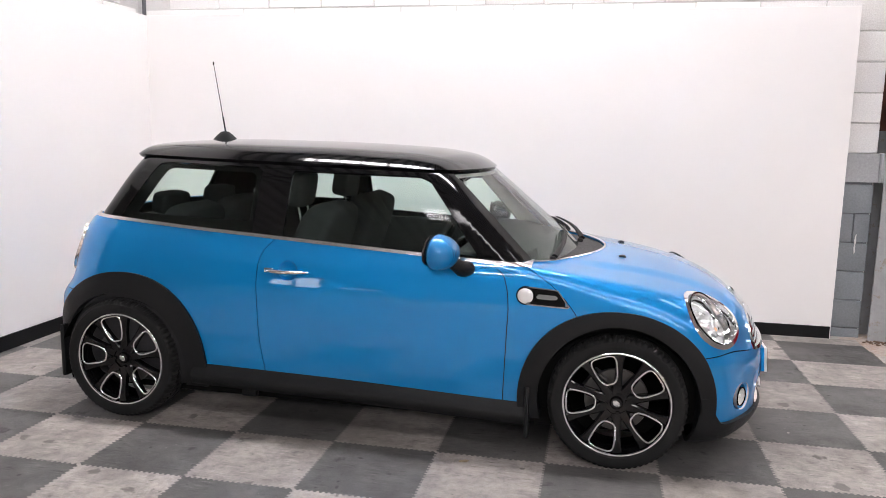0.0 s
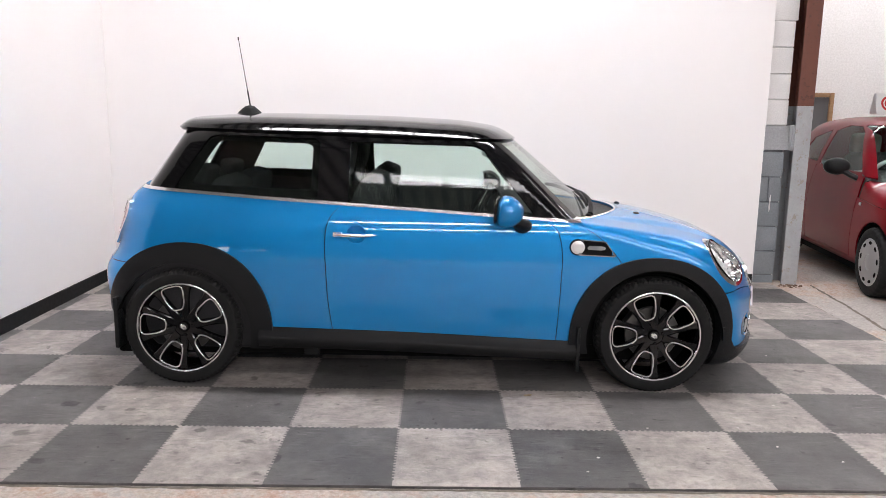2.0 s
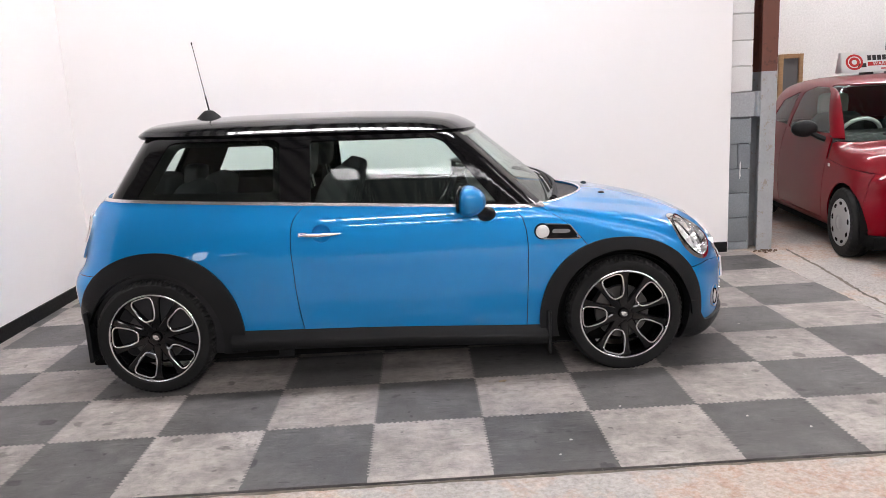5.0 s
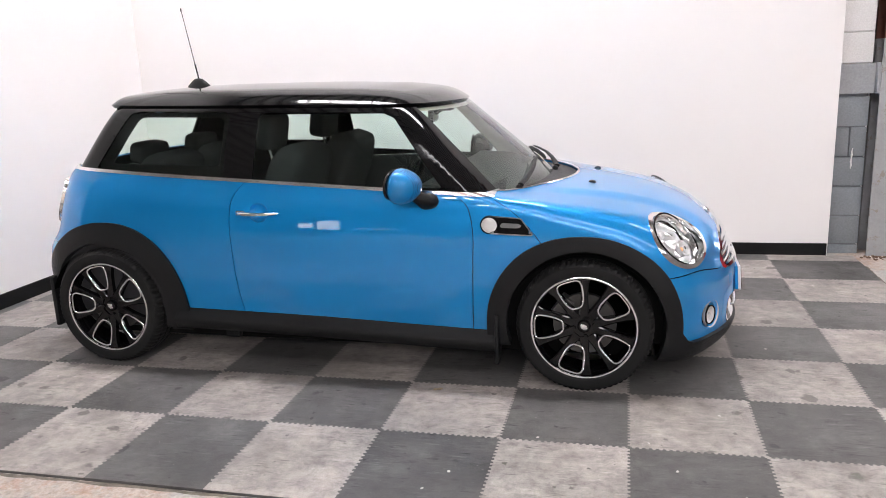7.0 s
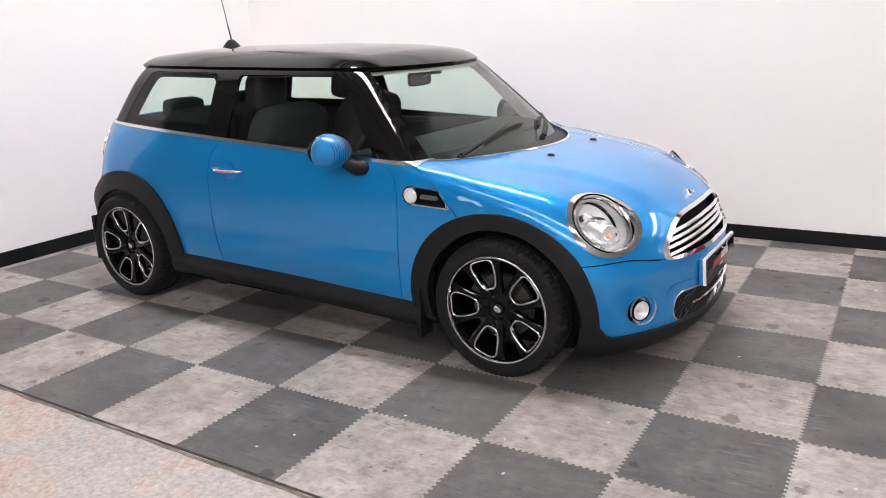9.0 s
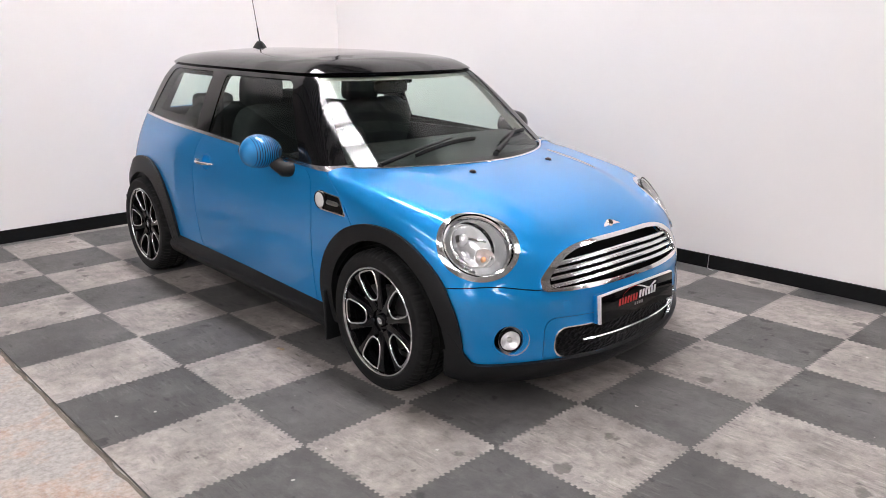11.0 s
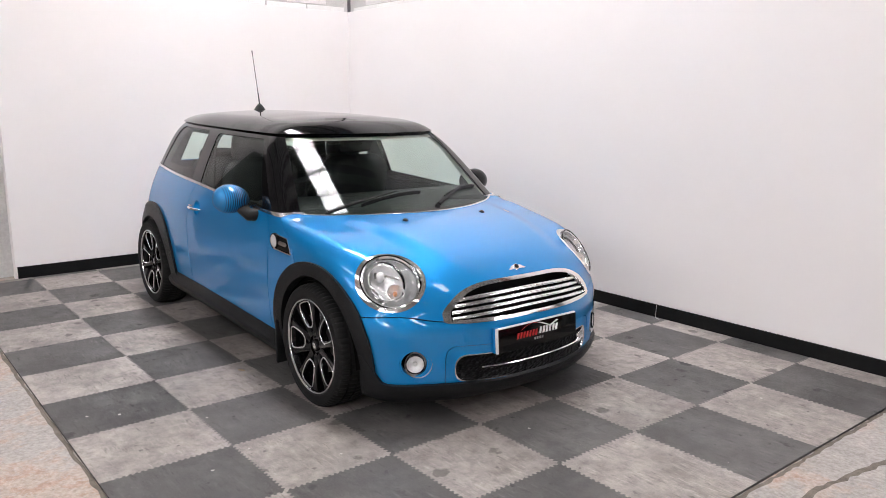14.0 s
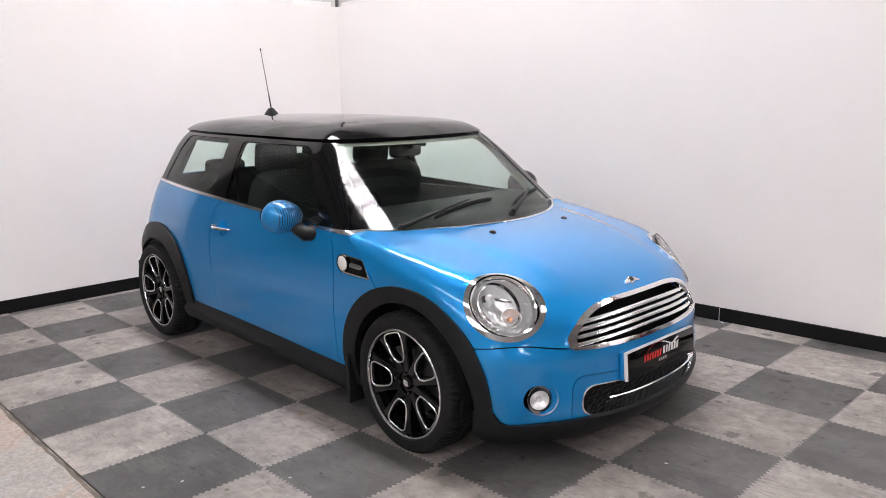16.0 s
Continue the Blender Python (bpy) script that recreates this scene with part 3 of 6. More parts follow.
def striped_paint():
    """Blue mirror cap with thin dark stripes across its inner part."""
    m = paint("striped_mirror_paint", (0.001, 0.20, 0.50), (0.003, 0.27, 0.64), 0.28)
    old = bsdf(m).inputs["Base Color"].links[0].from_socket
    split = m.node_tree.nodes.new("ShaderNodeSeparateXYZ")
    link(m, coords(m, (1, 1, 1), False), split.inputs[0])
    wave = node(m, "ShaderNodeMath")
    wave.operation = "PINGPONG"
    link(m, split.outputs[1], wave.inputs[0])
    wave.inputs[1].default_value = 0.0056
    # the stripes grow wider towards the door
    grow = node(m, "ShaderNodeMapRange")
    side = node(m, "ShaderNodeMath")
    side.operation = "ABSOLUTE"
    link(m, split.outputs[1], side.inputs[0])
    link(m, side.outputs[0], grow.inputs["Value"])
    for key, value in (("From Min", STRIPE_OUT), ("From Max", STRIPE_IN), ("To Min", 0.0010), ("To Max", 0.0048)):
        grow.inputs[key].default_value = value
    band = node(m, "ShaderNodeMath")
    band.operation = "LESS_THAN"
    link(m, wave.outputs[0], band.inputs[0])
    link(m, grow.outputs[0], band.inputs[1])
    band = band.outputs[0]
    tip = node(m, "ShaderNodeMath")
    tip.operation = "LESS_THAN"
    link(m, side.outputs[0], tip.inputs[0])
    tip.inputs[1].default_value = STRIPE_OUT
    fac = mixed(m, 1.0, band, tip.outputs[0], "MULTIPLY")
    link(m, mixed(m, fac, old, (0.002, 0.01, 0.03)), bsdf(m).inputs["Base Color"])
    return m


MIRROR_BLUE = striped_paint()
GLOSS_BLACK = material("gloss_black", (0.004, 0.004, 0.0045), 0.06, 0, 0.0, 0.32)
PLASTIC = varied("textured_black_plastic", (0.0080, 0.0084, 0.0092), (0.012, 0.0124, 0.0132), 6, (0.36, 0.5), 420, 0.3)
RUBBER = varied("tyre_rubber", (0.008, 0.008, 0.0084), (0.013, 0.013, 0.013), 8, (0.62, 0.8), 120, 0.2)
for m in (PLASTIC, RUBBER):
    bsdf(m).inputs["Specular IOR Level"].default_value = 0.22
CHROME = material("chrome", (0.90, 0.91, 0.92), 0.09, 1.0)
SATIN = material("machined_aluminium", (0.78, 0.79, 0.80), 0.2, 1.0)


def faceted_reflector():
    """Bright metal pressed into small facets."""
    m = material("lamp_reflector", (0.95, 0.955, 0.96), 0.10, 0.6)
    cells = node(m, "ShaderNodeTexVoronoi", Scale=42)
    link(m, coords(m, (1, 1, 0.5), False), cells.inputs["Vector"])
    bump(m, cells.outputs["Distance"], 0.28, 0.012)
    return m


REFLECTOR = faceted_reflector()
# near-black: shade in gaps, wells and holes put into colour; also wiper rubber
BLACK_FILL = material("near_black_fill", (0.004, 0.004, 0.004), 0.9)
FABRIC = varied("charcoal_seat_fabric", (0.030, 0.0315, 0.0335), (0.055, 0.057, 0.060), 12, (0.8, 0.95), 700, 0.3)
TRIM_DARK = varied("dark_cabin_trim", (0.022, 0.022, 0.023), (0.034, 0.034, 0.036), 10, (0.6, 0.75), 300, 0.2)
LINER = varied("cream_headlining", (0.62, 0.60, 0.52), (0.70, 0.68, 0.60), 8, (0.8, 0.95), 300, 0.1)
for m in (FABRIC, TRIM_DARK, BLACK_FILL):
    bsdf(m).inputs["Specular IOR Level"].default_value = 0.12
WINDOW = glass_material("green_tinted_glass", (0.84, 0.935, 0.885), 1.42)
CLEAR = glass_material("clear_lamp_lens", (0.98, 0.985, 0.985), 1.22)
DISC = material("brake_disc", (0.10, 0.097, 0.094), 0.45, 0.8)
FROSTED = material("frosted_lens", (0.80, 0.80, 0.80), 0.12, 0.2, 0.6)
AMBER = material("amber_lens", (0.80, 0.42, 0.24), 0.15, 0, 0.3)
RED_LENS = material("red_lamp_lens", (0.45, 0.01, 0.012), 0.12, 0, 0.8)
WHITE_PLASTIC = material("white_plastic", (0.8, 0.8, 0.8), 0.35)
RED_INK = material("red_print", (0.55, 0.02, 0.02), 0.4)

# ---- the blue car: x ahead from the front axle, y to its left ----
CAR_X, CAR_Y, CAR_YAW = -0.186, 1.835, -0.9
WHEELBASE, TYRE_R = 2.455, 0.306
blue_car = thing("hatchback_car", pose(CAR_X, CAR_Y, 0, 0, 0, CAR_YAW), "bright blue three-door hatchback with black roof, parked on the tiles", "car")

half_width = curve([-3.1, -2.9, -2.5, -1.6, -0.8, 0.0, 0.35, 0.7], [0.755, 0.775, 0.80, 0.81, 0.812, 0.80, 0.785, 0.76])
side_bow = curve([0.1, 0.2, 0.30, 0.45, 0.62, 0.75, 0.85, 0.93, 1.02, 1.1], [-0.07, -0.04, -0.018, -0.002, 0.0, -0.01, -0.028, -0.052, -0.09, -0.13])
nose = curve([0.1, 0.18, 0.27, 0.38, 0.47, 0.54, 0.60, 0.66, 0.72, 0.8], [0.640, 0.694, 0.706, 0.708, 0.702, 0.672, 0.652, 0.622, 0.58, 0.5])
tail = curve([0.1, 0.2, 0.35, 0.5, 0.6, 0.67, 0.8, 0.95, 1.1], [2.85, 2.92, 3.0, 3.03, 3.02, 2.97, 2.93, 2.88, 2.82])
hood_z = curve([-0.7, -0.4, -0.23, -0.09, 0.1, 0.22, 0.42, 0.566, 0.65, 0.75], [0.922, 0.905, 0.893, 0.877, 0.853, 0.829, 0.768, 0.703, 0.635, 0.53])
hood_crown = curve([-0.6, -0.4, -0.1, 0.2, 0.5, 0.8], [0.03, 0.05, 0.07, 0.10, 0.13, 0.16])


def belt(x):
    return 0.886 + 0.0575 * (-0.4 - x)


def body_y(x, z):
    taper = step(-1.9, -2.85, x) * 0.09 * np.clip(z - 0.55, 0, 1)
    return half_width(x) + side_bow(z) - taper


def body_sdf(p):
    x, y, z = p[:, 0], np.abs(p[:, 1]), p[:, 2]
    side = y - body_y(x, z)
    front = (x - (nose(z) - 0.58 * y**2.5)) * 0.8
    rear = (-tail(z) + 0.36 * y**2.5 - x) * 0.8
    t = step(-0.62, -0.34, x)
    bulge = 0.012 * (1 - step(0.37, 0.49, y + 0.22 * (x - 0.2))) - 0.005
    top = z - (t * (hood_z(x) - hood_crown(x) * y * y + bulge * step(-0.35, -0.05, x) * (1 - step(0.42, 0.58, x))) + (1 - t) * (belt(x) + 0.035))
    k = 0.03 + 0.085 * step(-0.5, 0.25, x)
    d = smax(side, top, k)
    d = smax(d, front, 0.10)
    d = smax(d, rear, 0.16)
    return smax(d, 0.155 - 0.040 * step(0.1, 0.42, x) - z, 0.05)


roof_z = curve([-2.8, -2.6, -2.24, -1.76, -1.24, -0.94, -0.75, -0.6], [1.345, 1.368, 1.393, 1.394, 1.382, 1.362, 1.325, 1.27])


def green_sdf(p, rear_shift=0.0):
    x, y, z = p[:, 0], np.abs(p[:, 1]), p[:, 2]
    h = z - belt(x)
    side = (y - (body_y(x, belt(x)) - 0.006 - 0.37 * h - 0.22 * h * h)) * 0.9
    screen = (x - (-0.235 - 1.2 * (z - 0.893) - 0.40 * y * y)) / 1.5
    rear = (-2.86 - rear_shift + 0.74 * (z - 0.95) + (0.38 - 0.8 * rear_shift) * y * y - x) / 1.15
    roof = z - (roof_z(x) - 0.12 * y * y)
    d = smax(side, roof, 0.13)
    d = smax(d, screen, 0.045)
    d = smax(d, rear, 0.05)
    return smax(d, 0.78 - z, 0.02)


def roof_sdf(p):
    return green_sdf(p, 0.035)


BODY = (hull(body_sdf, (-2.5, 0, 0.52), (-0.05, 0, 0.5), 190, 64, 288), body_sdf)
GREEN = (hull(green_sdf, (-2.3, 0, 1.04), (-1.0, 0, 1.04), 110, 56, 240), green_sdf)
ROOF = (hull(roof_sdf, (-2.3, 0, 1.04), (-1.0, 0, 1.04), 110, 56, 240), roof_sdf)


def X(v):
    return v[:, 0]


def right(v):
    return -v[:, 1]


def left(v):
    return v[:, 1]


def on_x(fx):
    """A field from a line x(z), positive ahead of it."""
    return lambda v: v[:, 0] - fx(v[:, 2])


def below_z(fz):
    return lambda v: fz(v[:, 0]) - v[:, 2]


door_rear = curve([0.2, 0.31, 0.45, 0.614, 0.778, 0.85, 0.89, 0.92, 0.95, 1.0], [-1.665, -1.68, -1.698, -1.708, -1.713, -1.704, -1.687, -1.662, -1.628, -1.57])
door_front = curve([0.2, 0.27, 0.583, 0.716, 0.80, 0.849, 0.875, 0.895, 0.93], [-0.512, -0.509, -0.497, -0.495, -0.508, -0.53, -0.565, -0.62, -0.75])
shut = curve([0.55, 0.669, 0.726, 0.805, 0.886, 0.95], [-0.115, -0.184, -0.226, -0.304, -0.429, -0.53])
sill_top = curve([-2.6, -2.057, -1.229, -0.377, 0.3], [0.33, 0.309, 0.288, 0.252, 0.24])


def cowl_x(y):
    return -0.085 - 0.70 * y * y


def cowl(v):
    return v[:, 0] - cowl_x(v[:, 1])


def arch(cx, cz, r, squash=1.0, power=2.0):
    return lambda v: (np.abs(v[:, 0] - cx)**power + np.abs((v[:, 2] - cz) * squash)**power)**(1 / power) - r


front_cut, rear_cut = arch(0, 0.29, 0.352), arch(-WHEELBASE, 0.29, 0.352)
front_body, rear_body = arch(0, 0.29, 0.372), arch(-WHEELBASE, 0.29, 0.372)
front_trim, rear_trim = arch(-0.01, 0.275, 0.432, 1.0, 2.15), arch(-WHEELBASE + 0.02, 0.285, 0.445, 0.965, 2.15)


def under_belt(v):
    return belt(v[:, 0]) - 0.001 - v[:, 2]


# lamp and grille openings
def tilted(cx, cy, cz, ax, ay, az, ru, rv, lean=0.0):
    """An ellipse seen along the axis, mirrored to both sides; negative inside."""
    a = Vector((ax, ay, az)).normalized()
    u = Vector((0, 0, 1)).cross(a).normalized()
    w = a.cross(u)
    c, s = math.cos(radians(lean)), math.sin(radians(lean))
    u, w = c * u + s * w, c * w - s * u

    def g(v):
        d = np.stack([v[:, 0] - cx, np.abs(v[:, 1]) - cy, v[:, 2] - cz], 1)
        r = np.sqrt(((d @ np.array(u)) / ru)**2 + ((d @ np.array(w)) / rv)**2)
        return np.where(v[:, 0] > 0, (r - 1) * min(ru, rv), 9.0)
    return g


LAMP = (0.395, 0.622, 0.668)
LAMP_AXIS = (0.72, 0.38, 0.58)
lamp_out = tilted(*LAMP, *LAMP_AXIS, 0.162, 0.146, 32)
lamp_in = tilted(*LAMP, *LAMP_AXIS, 0.143, 0.127, 32)
FOG = (0.53, 0.588, 0.309)
fog_out = tilted(*FOG, 0.84, 0.54, 0.03, 0.067, 0.067)


fog_in = tilted(*FOG, 0.84, 0.54, 0.03, 0.0585, 0.0585)


def grille_shape(w, up, down):
    def g(v):
        z = v[:, 2] - 0.50
        y = np.abs(v[:, 1]) / (w - 0.55 * np.clip(z - 0.035, 0, 1))
        d = 1 - (y**5.0 + (np.clip(z, 0, 1) / up)**2.6 + (np.clip(-z, 0, 1) / down)**3.0)
        return np.where(v[:, 0] > 0.3, 0.06 * d, -1.0)
    return g


grille_out, grille_in = grille_shape(0.475, 0.150, 0.018), grille_shape(0.440, 0.135, 0.003)


def lower_shape(grow):
    def g(v):
        y, z = np.abs(v[:, 1]), v[:, 2]
        zc = 0.268 + 0.06 * y * y
        d = smax(y - 0.43 - grow, np.abs(z - zc) - 0.062 - grow, 0.06)
        return np.where(v[:, 0] > 0.3, -d, -1.0)
    return g


lower_out, lower_in = lower_shape(0.004), lower_shape(-0.001)
bumper_seam = curve([0.0, 0.3, 0.4, 0.5, 0.6, 0.75], [0.505, 0.512, 0.518, 0.522, 0.5, 0.49])


def lip_z(v):
    """Upper edge of the black lower lip."""
    return 0.200 + 0.130 * (1 - step(0.37, 0.46, v[:, 0])) + 0.012 * step(0.15, 0.5, np.abs(v[:, 1]))


G = 0.0022
HANDLE = (-1.553, 0.803)


def handle_cut(v):
    return np.hypot(v[:, 0] - HANDLE[0], (v[:, 2] - HANDLE[1]) * 1.1) - 0.05


doors = []
for side_field, tag in ((right, "driver"), (left, "passenger")):
    doors.append(shell("door", BODY, [side_field, under_belt, less(on_x(door_rear), G), no(on_x(door_front), G), lambda v: v[:, 2] - sill_top(v[:, 0]), handle_cut], BLUE, blue_car))
    shell("front_wing", BODY, [side_field, under_belt, less(on_x(door_front), G), no(on_x(shut), G), lambda v: v[:, 2] - sill_top(v[:, 0]), front_body], BLUE, blue_car)
shell("rear_quarter_panel", BODY, [under_belt, no(on_x(door_rear), G), lambda v: v[:, 2] - sill_top(v[:, 0]), rear_body, lambda v: np.maximum(v[:, 2] - 0.633, v[:, 0] + 2.70)], BLUE, blue_car)
shell("rear_bumper", BODY, [lambda v: -2.705 - v[:, 0], lambda v: 0.629 - v[:, 2], rear_body], BLUE, blue_car)
shell("bonnet", BODY, [less(on_x(shut), G), less(cowl, 0.004), lambda v: v[:, 2] - bumper_seam(v[:, 0]) - G, front_body, lamp_out, no(grille_out)], BLUE, blue_car)
shell("front_bumper", BODY, [lambda v: v[:, 0] - 0.1, lambda v: bumper_seam(v[:, 0]) - v[:, 2] - G, front_body, no(grille_out), no(lower_shape(0.045)), fog_out, lambda v: v[:, 2] - lip_z(v)], BLUE, blue_car)
shell("bumper_insert", BODY, [lower_shape(0.0425), no(lower_out), lambda v: v[:, 2] - lip_z(v) + 0.004], BLUE, blue_car)
shell("grille_frame", BODY, [grille_out, no(grille_in)], CHROME, blue_car, 0.012, 0.03, "chrome radiator grille frame")
shell("lower_grille_frame", BODY, [lower_out, no(lower_in)], CHROME, blue_car, 0.004, 0.03)
shell("bumper_lip", BODY, [lambda v: v[:, 0] - 0.25, lambda v: lip_z(v) - v[:, 2], front_cut], PLASTIC, blue_car, 0.018, 0.025)
shell("cowl_panel", BODY, [no(cowl, 0.004), lambda v: v[:, 0] + 0.75, lambda v: grad(body_sdf, v)[:, 2] - 0.6], PLASTIC, blue_car, -0.012)
for f in (right, left):
    shell("wheel_arch_trim", BODY, [f, front_cut, no(front_trim), lambda v: v[:, 2] - 0.19, lambda v: v[:, 0] + 0.47], PLASTIC, blue_car, 0.016, 0.05)
    shell("wheel_arch_trim", BODY, [f, rear_cut, no(rear_trim), lambda v: v[:, 2] - 0.19], PLASTIC, blue_car, 0.016, 0.05)
    shell("belt_moulding", BODY, [f, lambda v: belt(v[:, 0]) + 0.004 - v[:, 2], lambda v: v[:, 2] - belt(v[:, 0]) + 0.011, lambda v: np.minimum(-0.40 - v[:, 0], v[:, 0] + 2.70)], SATIN, blue_car, 0.006, 0.01)


# greenhouse
def roof_edge(v):
    return v[:, 2] - (1.281 + 0.0225 * (-0.85 - v[:, 0]))


def side_glass_fields(pts):
    poly = inside_poly(pts)
    return lambda v: np.minimum(poly(v), np.abs(v[:, 1]) - 0.35)


door_glass = side_glass_fields([(-1.60, 0.955), (-1.60, 1.268), (-0.955, 1.258), (-0.90, 1.235), (-0.63, 0.90)])
quarter_glass = side_glass_fields([(-2.52, 1.014), (-2.35, 1.283), (-2.30, 1.293), (-1.79, 1.281), (-1.76, 1.26), (-1.76, 0.97)])


def screen_glass(v):
    y, z = np.abs(v[:, 1]), v[:, 2]
    d = np.minimum(np.minimum(z - 0.80, 1.276 - z), (0.655 - 0.33 * (z - 0.89) - y) * 0.94)
    return np.where(v[:, 0] > -1.05, np.minimum(d, 0.1), -1.0)


def rear_glass(v):
    y, z = np.abs(v[:, 1]), v[:, 2]
    d = np.minimum(np.minimum(z - 1.0, 1.28 - z), 0.50 - 0.25 * (z - 0.98) - y)
    return np.where(v[:, 0] < -2.45, d, -1.0)


def above_belt(v):
    return v[:, 2] - belt(v[:, 0]) + 0.006


shell("window_frame", GREEN, [above_belt, lambda v: 0.01 - roof_edge(v), no(door_glass), no(quarter_glass), no(screen_glass), no(rear_glass)], GLOSS_BLACK, blue_car, 0.0, 0.012, "gloss black pillars and window surrounds")
for f in (right, left):
    shell("door_window", GREEN, [f, door_glass], WINDOW, blue_car, -0.003, 0)
    shell("quarter_window", GREEN, [f, quarter_glass], WINDOW, blue_car, -0.003, 0)
shell("windscreen", GREEN, [screen_glass], WINDOW, blue_car, -0.003, 0)
shell("rear_window", GREEN, [rear_glass], WINDOW, blue_car, -0.003, 0)
shell("roof", ROOF, [roof_edge], GLOSS_BLACK, blue_car, 0.012, 0.02, "gloss black roof panel with rear spoiler")
shell("headlining", GREEN, [lambda v: roof_edge(v) + 0.01], LINER, blue_car, -0.025, 0)
shell("cabin_liner", BODY, [lambda v: belt(v[:, 0]) + 0.012 - v[:, 2], handle_cut, lambda v: -0.45 - v[:, 0], lambda v: v[:, 0] + 2.9], TRIM_DARK, blue_car, -0.014, 0)
# near-black inner skin: shade behind the nose openings put into colour
shell("nose_shade_skin", BODY, [lambda v: v[:, 0] + 0.45, lambda v: 0.69 - v[:, 0], less(lamp_out, 0.03), arch(0, 0.29, 0.30), less(fog_out, 0.02)], BLACK_FILL, blue_car, -0.06, 0)


# ---- wheels ----
def tyre_bm(radius, half, rim_r, n=216):
    bm = bmesh.new()
    w, R = half, radius
    prof = [(rim_r, -w + 0.006), (rim_r + 0.006, -w), (rim_r + 0.03, -w - 0.004), (R - 0.022, -w - 0.001), (R - 0.008, -w + 0.010), (R - 0.002, -w + 0.024)]
    prof += [(R, -w + 0.036), (R, -0.052), (R - 0.007, -0.050), (R - 0.007, -0.042), (R, -0.040), (R, -0.006), (R - 0.007, -0.004), (R - 0.007, 0.004)]
    prof = prof + [(r, -h) for r, h in prof[::-1]]
    rings = []
    for i, (r, h) in enumerate(prof):
        ring = []
        for k in range(n):
            a = 2 * math.pi * (k + (0.8 * abs(h) / w if r > R - 0.003 else 0.8)) / n
            deep = 0.006 if r > R - 0.012 and abs(h) > 0.035 and k % 3 == 0 else 0
            ring.append(bm.verts.new(((r - deep) * math.cos(a), h, (r - deep) * math.sin(a))))
        rings.append(ring)
    for a, b in zip(rings, rings[1:]):
        for k in range(n):
            bm.faces.new((a[k], b[k], b[(k + 1) % n], a[(k + 1) % n]))
    bmesh.ops.recalc_face_normals(bm, faces=bm.faces)
    return bm


def polar(r, deg, h):
    a = radians(deg)
    return (r * math.cos(a), h, r * math.sin(a))


def spoke_face(r):
    """Depth of the spoke's front face at that radius."""
    return -0.086 + 0.022 * (1 - r / 0.215)**1.3


def alloy_wheel(parent, x, y, turn, flip):
    hub = new("wheel")
    hub.parent = parent
    hub.matrix_basis = pose(x, y, TYRE_R - (0.009 if x == 0 else 0.003), 0, 0, 180 if flip else 0) @ pose(0, 0, 0, 0, turn, 0)
    part("tyre", tyre_bm(TYRE_R, 0.1, 0.238), RUBBER, hub, smooth=25)
    rim = lathe([(0.222, 0.09), (0.200, 0.08), (0.196, 0.0), (0.200, -0.06), (0.209, -0.078), (0.2135, -0.09), (0.2165, -0.094), (0.222, -0.095), (0.2245, -0.09)], 96, "y")
    for u in range(5):
        for sgn in (-1, 1):
            th = u * 72 + sgn * 20.5
            rows = []
            for r, wd in ((0.045, 0.022), (0.08, 0.0175), (0.13, 0.0145), (0.18, 0.0155), (0.206, 0.021)):
                f = spoke_face(r)
                c, s = math.cos(radians(th)), math.sin(radians(th))
                row = []
                for q, dep in ((-wd, 0.030), (-wd, 0.004), (-wd * 0.7, 0.0), (wd * 0.7, 0.0), (wd, 0.004), (wd, 0.030)):
                    row.append(rim.verts.new((r * c - q * s, f + dep, r * s + q * c)))
                rows.append(row)
            for a, b in zip(rows, rows[1:]):
                for k in range(5):
                    rim.faces.new((a[k], a[k + 1], b[k + 1], b[k]))
    lathe([(0.0, -0.060), (0.050, -0.062), (0.064, -0.066), (0.070, -0.060), (0.070, -0.03)], 40, "y", bm=rim)
    part("rim", rim, GLOSS_BLACK, hub, "gloss black alloy rim with bright machined edges", 32)
    part("rim_lip", lathe([(0.2095, -0.0905), (0.2115, -0.0962), (0.2165, -0.0972), (0.2190, -0.0955)], 96, "y"), SATIN, hub)
    for u in range(5):
        mid, loop = u * 72, []
        half = []
        for k in range(40):
            c, sn = math.cos(2 * math.pi * k / 40), math.sin(2 * math.pi * k / 40)
            r = 0.1435 + 0.0595 * math.copysign(abs(c)**(0.5 if c > 0 else 0.8), c)
            half.append((r, (0.033 + 0.20 * (r - 0.083)) * math.copysign(abs(sn)**0.55, sn)))
        for r, q in half:
            rad, ang = math.hypot(r, q), mid + math.degrees(math.atan2(q, r))
            loop.append(polar(rad, ang, spoke_face(min(rad, 0.206)) - 0.001))
        part("machined_edge", tube(loop, 0.0040, 6, True, up=(0, 1, 0), squash=0.6), SATIN, hub)
    for k in range(4):
        part("wheel_bolt", lathe([(0.0, -0.067), (0.008, -0.067), (0.0095, -0.062), (0.0095, -0.04)], 6, "y", m=Matrix.Translation(polar(0.043, 45 + 90 * k, -0.003))), GLOSS_BLACK, hub)
    part("centre_cap", lathe([(0.0, -0.073), (0.012, -0.0735), (0.022, -0.072), (0.026, -0.067), (0.027, -0.055)], 32, "y"), GLOSS_BLACK, hub)
    badge = box(-0.016, 0.016, -0.0755, -0.0725, -0.006, 0.006, 0.002)
    box(-0.010, 0.010, -0.0757, -0.0725, -0.011, 0.011, 0.002, bm=badge)
    part("cap_badge", badge, CHROME, hub)
    part("brake_disc", lathe([(0.05, -0.022), (0.14, -0.024), (0.142, -0.02), (0.142, 0.0), (0.05, 0.0)], 56, "y"), DISC, hub)
